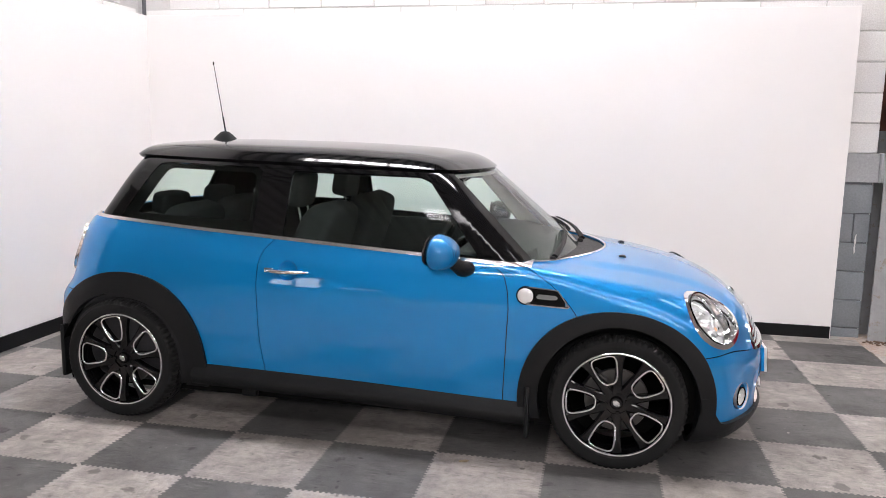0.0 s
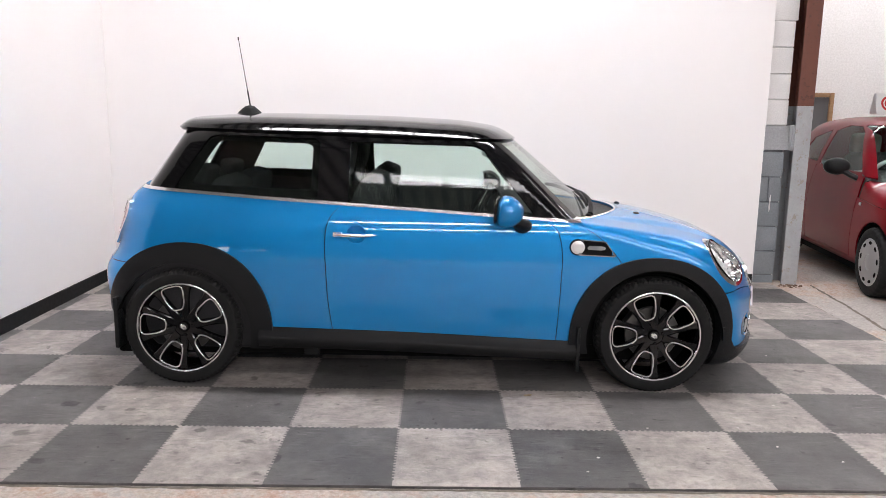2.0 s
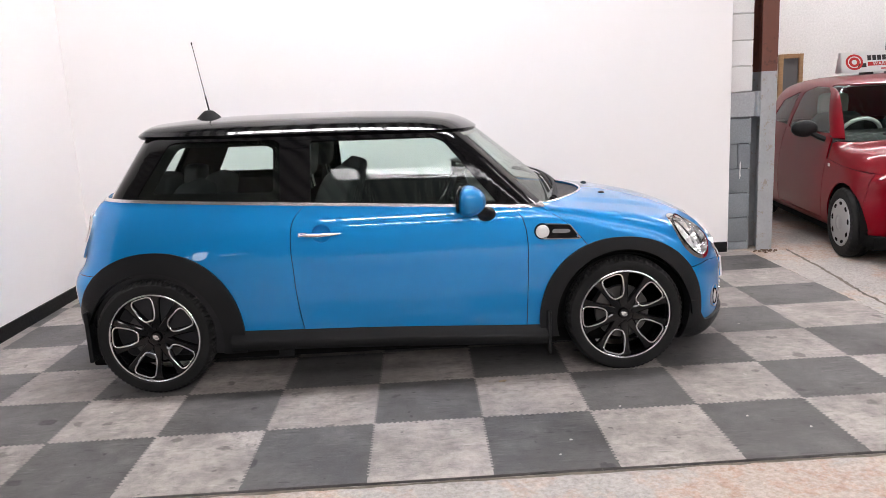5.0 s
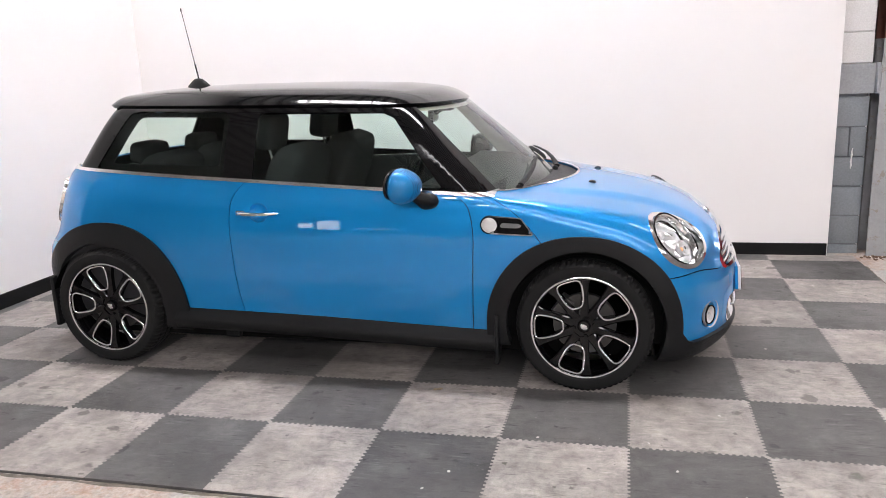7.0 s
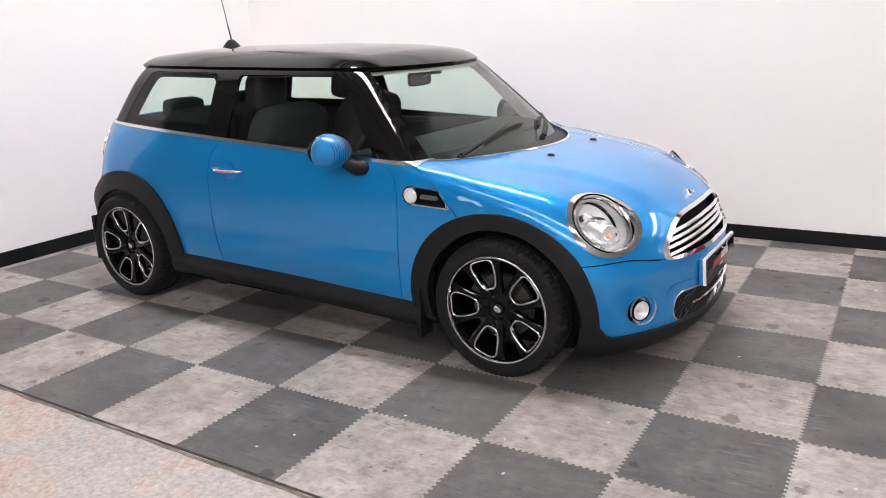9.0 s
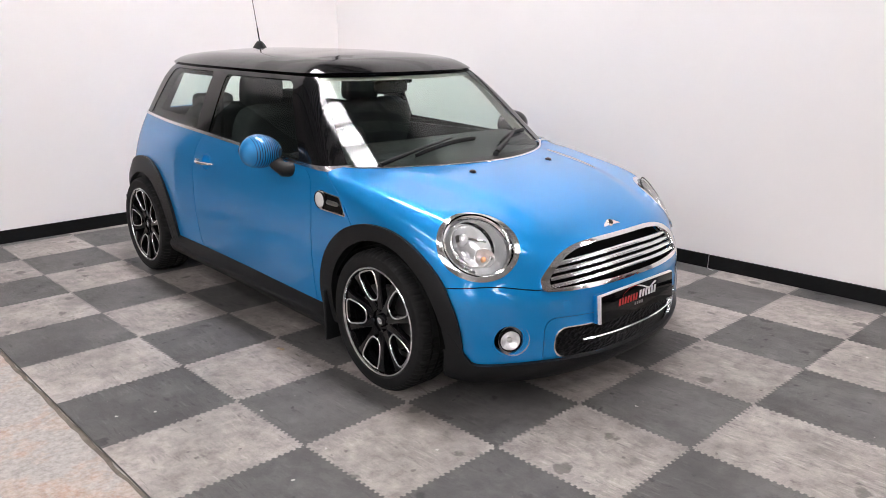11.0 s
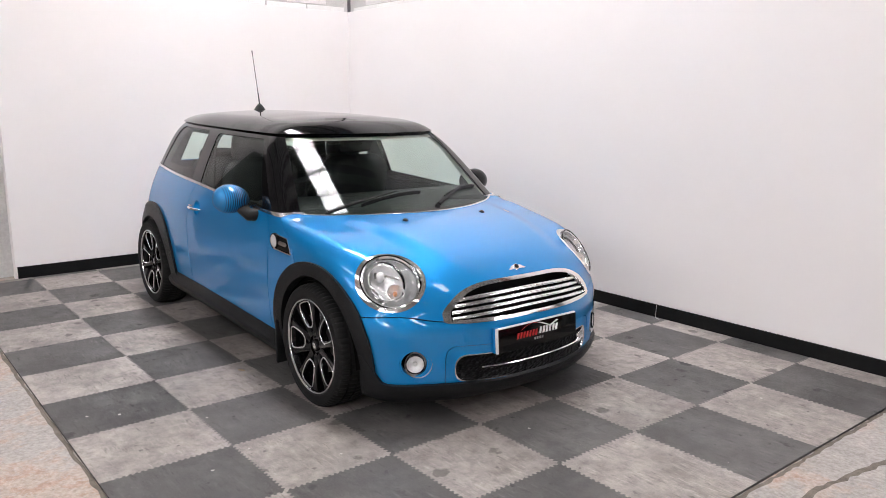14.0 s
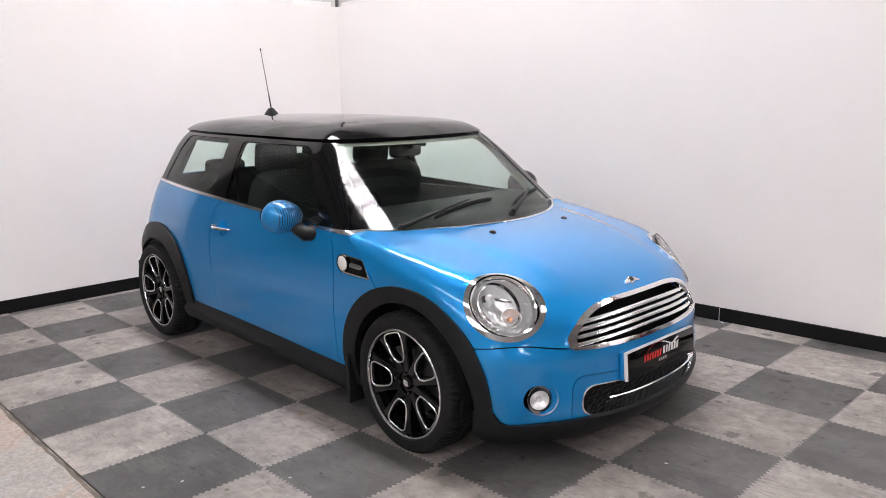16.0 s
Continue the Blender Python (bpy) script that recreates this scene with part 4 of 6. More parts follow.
    part("brake_caliper", box(-0.155, -0.09, -0.045, 0.03, -0.055, 0.055, 0.008), DISC, hub)
    for o in hub.children:
        if o.name.split('.')[0] not in ('tyre', 'brake_disc', 'brake_caliper'):
            o.data.transform(Matrix.Diagonal((1.085, 1, 1.085, 1)))
    return hub


alloy_wheel(blue_car, 0.0, -0.735, 35, False)
alloy_wheel(blue_car, -WHEELBASE, -0.735, 40, False)
alloy_wheel(blue_car, 0.0, 0.735, 12, True)
alloy_wheel(blue_car, -WHEELBASE, 0.735, 50, True)

# wheel wells and floor pan, near-black: shade under the car put into colour
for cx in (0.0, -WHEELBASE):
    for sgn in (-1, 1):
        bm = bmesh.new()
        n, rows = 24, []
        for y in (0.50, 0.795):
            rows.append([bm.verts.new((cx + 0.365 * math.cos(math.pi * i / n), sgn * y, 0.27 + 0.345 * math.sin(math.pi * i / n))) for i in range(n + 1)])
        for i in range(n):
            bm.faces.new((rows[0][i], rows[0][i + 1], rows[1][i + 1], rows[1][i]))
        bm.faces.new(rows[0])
        part("wheel_well", bm, BLACK_FILL, blue_car)
part("floor_pan", box(-2.85, 0.30, -0.70, 0.70, 0.125, 0.215, 0.02), BLACK_FILL, blue_car)
part("silencer", box(-2.95, -2.75, -0.1, 0.45, 0.2, 0.32, 0.05), DISC, blue_car)
for sgn in (-1, 1):
    part("mud_flap", box(-0.405, -0.385, sgn * 0.775 - 0.05, sgn * 0.775 + 0.05, 0.10, 0.34, 0.008), PLASTIC, blue_car)
    part("mud_flap", box(-WHEELBASE - 0.37, -WHEELBASE - 0.345, sgn * 0.75 - 0.045, sgn * 0.75 + 0.045, 0.175, 0.45, 0.01), PLASTIC, blue_car)
    for jx in (-0.60, -1.80):
        part("jacking_point", box(jx - 0.04, jx + 0.04, sgn * 0.70 - 0.03, sgn * 0.70 + 0.03, 0.135, 0.18, 0.008), PLASTIC, blue_car)


# ---- lamps ----
def on_body(x, z, sgn=-1, out=0.0):
    """The point of the side of the body at x, z."""
    p = np.array([[x, 0.0, z]])
    lo, hi = 0.2, 1.0
    for _ in range(30):
        mid = (lo + hi) / 2
        if body_sdf(np.array([[x, mid, z]]))[0] < 0:
            lo = mid
        else:
            hi = mid
    return Vector((x, sgn * (lo + out), z))


def on_front(y, z, out=0.0):
    lo, hi = 0.0, 1.0
    for _ in range(30):
        mid = (lo + hi) / 2
        if body_sdf(np.array([[mid, y, z]]))[0] < 0:
            lo = mid
        else:
            hi = mid
    return Vector((lo + out, y, z))


def on_top(x, y, out=0.0):
    lo, hi = 0.4, 1.2
    for _ in range(30):
        mid = (lo + hi) / 2
        if body_sdf(np.array([[x, y, mid]]))[0] < 0:
            lo = mid
        else:
            hi = mid
    return Vector((x, y, lo + out))


def on_screen(y, z, out=0.0):
    lo, hi = -1.5, 0.2
    for _ in range(30):
        mid = (lo + hi) / 2
        if green_sdf(np.array([[mid, y, z]]))[0] < 0:
            lo = mid
        else:
            hi = mid
    n = grad(green_sdf, np.array([[lo, y, z]]))[0]
    return Vector((lo, y, z)) + out * Vector(n)


def on_axis(p, a):
    """Where the line through p along a leaves the body."""
    lo, hi = -0.3, 0.3
    for _ in range(30):
        mid = (lo + hi) / 2
        if body_sdf(np.array([list(p + mid * a)]))[0] < 0:
            lo = mid
        else:
            hi = mid
    return p + lo * a


def axis_frame(origin, axis):
    return Matrix.Translation(origin) @ Vector(axis).to_track_quat("Z", "Y").to_matrix().to_4x4()


for f, sgn in ((right, -1), (left, 1)):
    lamp = new("headlamp")
    lamp.parent = blue_car
    lamp["label"] = "clear oval headlamp in a chrome ring"
    shell("lamp_ring", BODY, [f, lambda v: np.abs(v[:, 1]) - 0.40, lambda v: v[:, 2] - 0.47, no(lamp_out), lamp_in], CHROME, lamp, 0.007, 0.03)
    shell("lens", BODY, [f, no(lamp_in)], CLEAR, lamp, 0.003, 0)
    ax = Vector((LAMP_AXIS[0], sgn * LAMP_AXIS[1], LAMP_AXIS[2])).normalized()
    centre = on_axis(Vector((LAMP[0], sgn * LAMP[1], LAMP[2])), ax) - ax * 0.021
    m0 = axis_frame(centre, ax)
    squeeze = Matrix.Rotation(radians(sgn * 32), 4, "Z") @ Matrix.Diagonal((1.075, 0.955, 1, 1))
    part("lamp_bowl", lathe([(0.134, -0.012), (0.127, -0.028), (0.121, -0.030), (0.116, -0.05), (0.10, -0.085), (0.06, -0.105), (0.0, -0.11)], 48, "z", m=m0 @ squeeze), REFLECTOR, lamp)
    part("lamp_trim", lathe([(0.1352, 0.003), (0.1330, 0.002), (0.1325, -0.006)], 56, "z", m=m0 @ squeeze), GLOSS_BLACK, lamp, "thin black seal inside the ring")
    part("inner_trim", lathe([(0.1325, -0.006), (0.1290, 0.0), (0.1225, -0.004), (0.1165, -0.022)], 56, "z", m=m0 @ squeeze), CHROME, lamp)
    inner = m0 @ Matrix.Translation((-0.020, 0.006, -0.030)) @ Matrix.Rotation(radians(24), 4, "Z") @ Matrix.Diagonal((0.94, 1.16, 1, 1))
    part("main_beam", lathe([(0.082, 0.010), (0.078, 0.012), (0.074, -0.012), (0.055, -0.040), (0.030, -0.052), (0.0, -0.054)], 48, "z", m=inner), REFLECTOR, lamp)
    arc = [inner @ Vector((0.086 * math.cos(a), 0.086 * math.sin(a), 0.014)) for a in [radians(-62 + 7.2 * i) for i in range(21)]]
    part("beam_shroud", tube(arc, 0.0075, 8, taper=[0.25 + 0.75 * math.sin(math.pi * i / 20) for i in range(21)]), GLOSS_BLACK, lamp, "black crescent beside the main beam")
    cap = m0 @ Matrix.Translation((-0.040, 0.046, -0.040))
    part("bulb_cap", lathe([(0.021, -0.034), (0.021, 0.004), (0.016, 0.014), (0.008, 0.018), (0.0, 0.019)], 28, "z", m=cap), REFLECTOR, lamp)
    part("bulb_holder", box(-0.030, -0.014, -0.010, 0.016, -0.012, 0.006, 0.003, m=cap), DISC, lamp)
    part("beam_bar", box(-0.002, 0.070, -0.006, 0.006, -0.006, 0.003, 0.002, m=m0 @ Matrix.Translation((-0.022, 0.040, -0.030)) @ Matrix.Rotation(radians(-14), 4, "Z")), CHROME, lamp)
    m2 = m0 @ Matrix.Translation((0.020, -0.052, -0.016))
    part("side_lamp", lathe([(0.042, 0.012), (0.038, 0.014), (0.034, -0.004), (0.018, -0.024), (0.0, -0.028)], 36, "z", m=m2), REFLECTOR, lamp)
    part("bulb", lathe([(0.0, 0.006), (0.008, 0.003), (0.011, -0.006), (0.008, -0.020)], 20, "z", m=m2), AMBER, lamp)
    for k in range(5):
        q = Vector((-0.082 + 0.012 * k, -0.020 - 0.020 * k, -0.036))
        part("reflector_step", box(-0.016, 0.016, -0.008, 0.008, -0.006, 0.006, 0.002, m=m0 @ Matrix.Translation(q) @ pose(0, 0, 0, 18 - 9 * k, 14 - 6 * k, -50 + 12 * k)), CHROME, lamp)
    # fog lamp
    fog = new("fog_lamp")
    fog.parent = blue_car
    fax = Vector((0.84, sgn * 0.54, 0.03)).normalized()
    fc = Vector((FOG[0], sgn * (FOG[1] - 0.005), FOG[2]))
    fc = on_front(fc.y, fc.z)
    fm = axis_frame(fc, fax)
    shell("fog_surround", BODY, [f, no(fog_out, 0.0005), fog_in], BLUE, fog, -0.002, 0.035, "body-coloured flared surround")
    part("fog_bowl", lathe([(0.0640, 0.004), (0.0600, -0.012), (0.050, -0.022), (0.036, -0.032), (0.015, -0.038), (0.0, -0.039)], 18, "z", m=fm), REFLECTOR, fog, "ribbed chrome bowl", 8)
    part("fog_hood", lathe([(0.0350, 0.001), (0.0372, 0.0), (0.0372, -0.03)], 28, "z", m=fm @ Matrix.Translation((sgn * 0.014, 0, 0.006)) @ Matrix.Diagonal((1.18, 1.18, 1, 1))), GLOSS_BLACK, fog)
    part("fog_bulb_cup", lathe([(0.033, -0.004), (0.022, -0.016), (0.009, -0.021), (0.008, -0.006), (0.0, -0.004)], 28, "z", m=fm @ Matrix.Translation((sgn * 0.014, 0, 0.006)) @ Matrix.Diagonal((1.18, 1.18, 1, 1))), REFLECTOR, fog)
    part("fog_lens", lathe([(0.0365, -0.002), (0.022, 0.004), (0.0, 0.006)], 32, "z", m=fm @ Matrix.Translation((sgn * 0.014, 0, 0.004)) @ Matrix.Diagonal((1.18, 1.18, 1, 1))), CLEAR, fog)
    # tail lamp
    tl = new("tail_lamp")
    tl.parent = blue_car
    tail_out = lambda v: np.sqrt(((v[:, 2] - 0.825) / 0.125)**2 + ((np.abs(v[:, 1]) - 0.565) / 0.085)**2) - 1
    rear_only = lambda v: -2.55 - v[:, 0]
    shell("tail_ring", BODY, [f, rear_only, lambda v: -tail_out(v), lambda v: tail_out(v) + 0.16], CHROME, tl, 0.014, 0.02)
    shell("tail_lens", BODY, [f, rear_only, lambda v: -tail_out(v) - 0.16], RED_LENS, tl, 0.010, 0.02)
    shell("tail_indicator", BODY, [f, rear_only, lambda v: 0.33 - np.sqrt(((v[:, 2] - 0.825) / 0.125)**2 + ((np.abs(v[:, 1]) - 0.565) / 0.085)**2)], WHITE_PLASTIC, tl, 0.014, 0.01)

# ---- grille bars, badge, plate ----
for z, w in ((0.505, 0.43), (0.532, 0.425), (0.559, 0.41), (0.586, 0.39)):
    pts = []
    for i in range(25):
        y = w * (i / 12 - 1)
        zz = z + 0.016 * (1 - (i / 12 - 1)**2)
        pts.append(Vector((float(nose(np.array([zz]))[0]) - 0.58 * abs(y)**2.5 - 0.010, y, zz)))
    part("grille_bar", tube(pts, 0.0115, 10, squash=0.85, up=(0, 0, 1)), CHROME, blue_car)
shell("grille_back", BODY, [grille_out], BLACK_FILL, blue_car, -0.05, 0)


def mesh_grille():
    m = material("black_honeycomb", (0.004, 0.004, 0.0045), 0.55, spec=0.12)
    v = coords(m, (1, 1, 1.7), False)
    vor = node(m, "ShaderNodeTexVoronoi", Scale=46)
    link(m, v, vor.inputs["Vector"])
    bump(m, vor.outputs["Distance"], 0.7, 0.012)
    return m


shell("lower_grille", BODY, [less(lower_out, -0.004)], mesh_grille(), blue_car, -0.022, 0)
pts = []
for i in range(31):
    y = -0.31 + 0.68 * i / 30
    zz = 0.272 + 0.06 * y * y + 0.006
    pts.append(on_front(y, zz - 0.01, 0.002))
part("lower_grille_strip", tube(pts, 0.010, 8, squash=0.6), CHROME, blue_car)
part("lower_grille_end", box(0.0, 0.02, -0.028, 0.028, -0.05, 0.05, 0.008, m=axis_frame(on_front(0.405, 0.282, -0.004), (0.85, 0.45, 0)) @ Matrix.Rotation(radians(90), 4, "Y")), CHROME, blue_car)

bpos = on_top(0.565, 0.0)
bm_badge = lathe([(0.0, 0.010), (0.014, 0.009), (0.018, 0.004), (0.018, -0.004)], 28, "z")
emblem = part("bonnet_badge", bm_badge, CHROME, blue_car, "chrome winged bonnet badge")
bn = Vector(grad(body_sdf, np.array([list(bpos)]))[0])
emblem.matrix_basis = axis_frame(bpos, bn)
wings = bmesh.new()
for sgn in (-1, 1):
    prism([(0.010 * sgn, 0.012), (0.055 * sgn, 0.014), (0.046 * sgn, 0.004), (0.040 * sgn, 0.003), (0.034 * sgn, -0.005), (0.012 * sgn, -0.010)], 0.006, bm=wings)
# the plate's wide axis lies across the car
wob = part("badge_wings", wings, CHROME, emblem)
lx = Vector((0, 1, 0))
rot = emblem.matrix_basis.to_3x3().inverted() @ lx
wob.matrix_basis = Matrix.Rotation(math.atan2(rot.y, rot.x), 4, "Z") @ Matrix.Rotation(math.pi, 4, "Z")
part("badge_centre", lathe([(0.0, 0.0115), (0.012, 0.0105), (0.013, 0.008)], 24, "z"), GLOSS_BLACK, emblem)

plate = new("number_plate")
plate.parent = blue_car
plate["label"] = "black dealer show plate with white edge, red and white bars"
plate.matrix_basis = pose(0.721, 0.010, 0.392, 0, 0, 0) @ pose(0, 0, 0, 90, 0, 90) @ pose(0, 0, 0, -4, 0, 0)
part("plate_backing", box(-0.264, 0.264, -0.060, 0.060, -0.014, -0.001, 0.003), WHITE_PLASTIC, plate, "white plate backing")
part("plate_holder", box(-0.27, 0.20, -0.057, 0.062, -0.030, -0.0145, 0.004), BLUE, plate)
part("plate_face", box(-0.2545, 0.262, -0.0585, 0.0535, -0.0012, 0.0022, 0.001), GLOSS_BLACK, plate)
GREY_INK = material("grey_print", (0.25, 0.25, 0.25), 0.4)


def print_row(x0, x1, z0, z1, n, ink, label):
    """A row of short slanted strokes, as wide as a line of print."""
    pitch = (x1 - x0) / n
    for i in range(n):
        a, b = x0 + pitch * i, x0 + pitch * (i + 0.66)
        lean = 0.2 * (z1 - z0)
        bm = prism([(a, z0), (b, z0), (b + lean, z1), (a + lean, z1)], 0.0006, Matrix.Translation((0, 0, 0.0024)))
        part("print_bar", bm, ink, plate, label if i == 0 else "", None)


print_row(-0.142, -0.004, -0.010, 0.019, 7, RED_INK, "slanted red print stroke")
print_row(0.004, 0.134, -0.007, 0.025, 6, WHITE_PLASTIC, "slanted white print stroke")
print_row(-0.030, 0.036, -0.031, -0.019, 4, GREY_INK, "small grey print stroke")
sw = [(-0.115 + 0.20 * t, 0.023 + 0.030 * math.sin(math.pi * min(1, t * 1.05)**0.8), 0.0026) for t in [i / 16 for i in range(17)]]
part("print_swoosh", tube(sw[:11], 0.0016, 4, up=(0, 0, 1), squash=0.4, taper=[0.3 + 0.07 * i for i in range(11)]), RED_INK, plate)
part("print_swoosh", tube(sw[8:] + [(0.125, 0.040, 0.0026), (0.135, 0.038, 0.0026)], 0.003, 4, up=(0, 0, 1), squash=0.25, taper=[0.4, 0.6, 0.8, 1, 1, 1, 1, 1.2, 1.3, 1.6, 0.3]), WHITE_PLASTIC, plate)
part("towing_cover", lathe([(0.026, 0.0), (0.026, 0.0012), (0.024, 0.0016), (0.0, 0.0016)], 28, "z", m=axis_frame(on_front(-0.385, 0.425), (0.88, -0.45, 0.0))), BLUE, blue_car)

# ---- sill cladding with its sloping ledge ----
SILL = [(0.0, 0.002), (0.006, -0.002), (0.008, -0.014), (0.038, -0.038), (0.043, -0.046), (0.041, -0.062), (0.026, -0.098), (-0.04, -0.120)]
for sgn in (-1, 1):
    bm, rows = bmesh.new(), []
    for i in range(36):
        x = -2.06 + 1.66 * i / 35
        zt = float(sill_top(np.array([x]))[0])
        p = on_body(x, zt, sgn)
        rows.append([bm.verts.new((x, p.y + sgn * o, zt + dz)) for o, dz in SILL])
    for ra, rb in zip(rows, rows[1:]):
        for k in range(len(SILL) - 1):
            bm.faces.new((ra[k], ra[k + 1], rb[k + 1], rb[k]))
    bmesh.ops.recalc_face_normals(bm, faces=bm.faces)
    part("sill_cladding", bm, PLASTIC, blue_car, "", 50)

# ---- handles, side scuttles, mirrors ----
for sgn, f in ((-1, right), (1, left)):
    door = doors[0 if sgn < 0 else 1]
    c = on_body(HANDLE[0], HANDLE[1], sgn)
    hm = Matrix.Translation(c) @ pose(0, 0, 0, 90 if sgn < 0 else -90, 0, 0)
    part("handle_recess", lathe([(0.0505, 0.0), (0.046, -0.010), (0.032, -0.022), (0.012, -0.028), (0.0, -0.029)], 40, "z", m=hm @ pose(0, 0, 0, -8, 0, 0)), BLUE, door)
    hp = []
    for i in range(15):
        t = i / 14
        hp.append(on_body(-1.662 + 0.215 * t, 0.803 - 0.002 * math.sin(math.pi * t), sgn, 0.010 + 0.022 * math.sin(math.pi * t)**0.6))
    part("door_handle", tube(hp, 0.0115, 10, squash=0.8, taper=[0.55, 0.9, 1.08, 1.15, 1.15, 1.1, 1.05, 1, 1, 0.97, 0.93, 0.88, 0.8, 0.65, 0.3]), CHROME, door, "chrome door handle", 60)
    part("handle_base", box(-0.024, 0.024, -0.012, 0.012, -0.02, 0.012, 0.006, m=Matrix.Translation(on_body(-1.648, 0.803, sgn)) @ pose(0, 0, 0, 90 if sgn < 0 else -90, 0, 0)), CHROME, door)
    # side scuttle
    trap = [(-0.415, 0.798), (-0.275, 0.788), (-0.215, 0.708), (-0.415, 0.716)]
    trap_in = [(-0.40, 0.792), (-0.278, 0.783), (-0.226, 0.714), (-0.40, 0.721)]
    only = lambda v: np.minimum(v[:, 0] + 0.5, 0.2 - v[:, 0])
    scuttle = new("side_scuttle")
    scuttle.parent = blue_car
    shell("scuttle_frame", BODY, [f, only, inside_poly(trap), no(inside_poly(trap_in))], CHROME, scuttle, 0.009, 0.014)
    shell("scuttle_infill", BODY, [f, only, inside_poly(trap_in)], GLOSS_BLACK, scuttle, 0.003, 0.008)
    shell("scuttle_bar", BODY, [f, only, inside_poly([(-0.37, 0.768), (-0.282, 0.762), (-0.262, 0.740), (-0.37, 0.746)])], CHROME, scuttle, 0.008, 0.008)
    rc = on_body(-0.418, 0.757, sgn)
    rm = Matrix.Translation(rc) @ pose(0, 0, 0, 90 if sgn < 0 else -90, 0, 0)
    part("repeater_ring", lathe([(0.0425, -0.010), (0.0425, 0.006), (0.0395, 0.011), (0.0350, 0.010)], 40, "z", m=rm), GLOSS_BLACK, scuttle, "thin black ring round the repeater")
    part("repeater_lens", lathe([(0.0352, 0.009), (0.030, 0.013), (0.016, 0.0155), (0.0, 0.016)], 32, "z", m=rm), FROSTED, scuttle)
    # door mirror
    mir = new("door_mirror")
    mir.parent = blue_car
    mir["label"] = "rounded blue door mirror on a black foot" if sgn < 0 else "rounded black door mirror"
    bm = bmesh.new()
    bmesh.ops.create_uvsphere(bm, u_segments=40, v_segments=24, radius=1)
    for v in bm.verts:
        x, y, z = v.co
        back = max(-x, 0)
        v.co = Vector((0.095 * x if x > 0 else 0.062 * x * (1 - 0.35 * back), 0.102 * y * (1 + 0.05 * x), 0.080 * z * (1 - 0.10 * y * -sgn)))
    mm = Matrix.Translation((-0.800, sgn * 0.872, 0.945)) @ pose(0, 0, 0, 0, 6, -sgn * -8)
    bmesh.ops.transform(bm, verts=bm.verts, matrix=mm)
    part("mirror_cap", bm, MIRROR_BLUE if sgn < 0 else GLOSS_BLACK, mir, "", 80)
    part("mirror_rim", tube([mm @ Vector((-0.041, 0.084 * math.cos(a), 0.063 * math.sin(a))) for a in [2 * math.pi * i / 32 for i in range(32)]], 0.007, 8, True, up=(1, 0, 0)), GLOSS_BLACK, mir)
    gl = bmesh.new()
    bmesh.ops.create_circle(gl, cap_ends=True, segments=36, radius=1)
    bmesh.ops.transform(gl, verts=gl.verts, matrix=mm @ Matrix.Translation((-0.0475, 0, 0)) @ pose(0, 0, 0, 0, -90, 0) @ Matrix.Diagonal((0.062, 0.083, 1, 1)))
    part("mirror_glass", gl, CHROME, mir)
    foot = tube([on_body(-0.70, 0.858, sgn, -0.02), on_body(-0.705, 0.862, sgn, 0.03), (-0.735, sgn * 0.825, 0.885), (-0.765, sgn * 0.835, 0.912)], 0.045, 16, squash=0.75, taper=[1.15, 1.05, 0.9, 0.85], up=(0, 0, 1))
    part("mirror_foot", foot, PLASTIC, mir, "", 60)

# ---- roof aerial, wipers, washer jets ----
aer = new("aerial")
aer.parent = blue_car
base_pt = Vector((-2.283, 0.0, float(roof_z(np.array([-2.283]))[0]) + 0.010))
bm = lathe([(0.052, 0.0), (0.046, 0.010), (0.030, 0.028), (0.018, 0.040), (0.0, 0.044)], 28, "z", m=Matrix.Translation(base_pt) @ Matrix.Diagonal((1.45, 0.7, 1.15, 1)))
part("aerial_base", bm, PLASTIC, aer)
t0 = base_pt + Vector((0.005, 0, 0.03))
t1 = Vector((-2.335, -0.02, 1.838))
part("aerial_rod", tube([t0, t0.lerp(t1, 0.25)], 0.0045, 8), PLASTIC, aer)
part("aerial_whip", tube([t0.lerp(t1, 0.25), t0.lerp(t1, 0.6), t1], 0.0026, 6, taper=[1, 0.9, 0.8]), PLASTIC, aer)
part("aerial_tip", lathe([(0, 0.008), (0.0042, 0.005), (0.0042, -0.01), (0, -0.012)], 8, "z", m=Matrix.Translation(t1)), PLASTIC, aer)
WIPERS = [((-0.34, 0.912), (0.06, 0.958), (-0.53, 0.878)), ((0.22, 0.925), (0.56, 0.952), (0.12, 0.882))]
for (ya, za), (yb, zb), (yp, zp) in WIPERS:
    wip = new("wiper")
    wip.parent = blue_car
    blade = [on_screen(ya + (yb - ya) * t, za + (zb - za) * t + 0.012 * math.sin(math.pi * t), 0.014) for t in [i / 10 for i in range(11)]]
    part("wiper_blade", tube(blade, 0.0075, 6, squash=1.4, taper=[0.6] + [1.0] * 9 + [0.6]), PLASTIC, wip)
    part("wiper_rubber", tube([p - Vector((0.004, 0, 0.010)) for p in blade], 0.003, 4), BLACK_FILL, wip)
    mid = blade[6]
    arm = [on_screen(yp + (mid.y - yp) * t, zp + (mid.z - zp) * t, 0.026 + 0.016 * math.sin(math.pi * t)) for t in (0.0, 0.15, 0.35, 0.6, 0.85, 1.0)]
    part("wiper_arm", tube(arm, 0.011, 8, squash=0.7, taper=[1.5, 1.35, 1.1, 0.8, 0.65, 0.5]), PLASTIC, wip)
    part("wiper_pivot", lathe([(0.016, -0.02), (0.016, 0.004), (0.011, 0.011), (0.0, 0.013)], 18, "z", m=Matrix.Translation(on_screen(yp, zp, 0.012))), PLASTIC, wip)
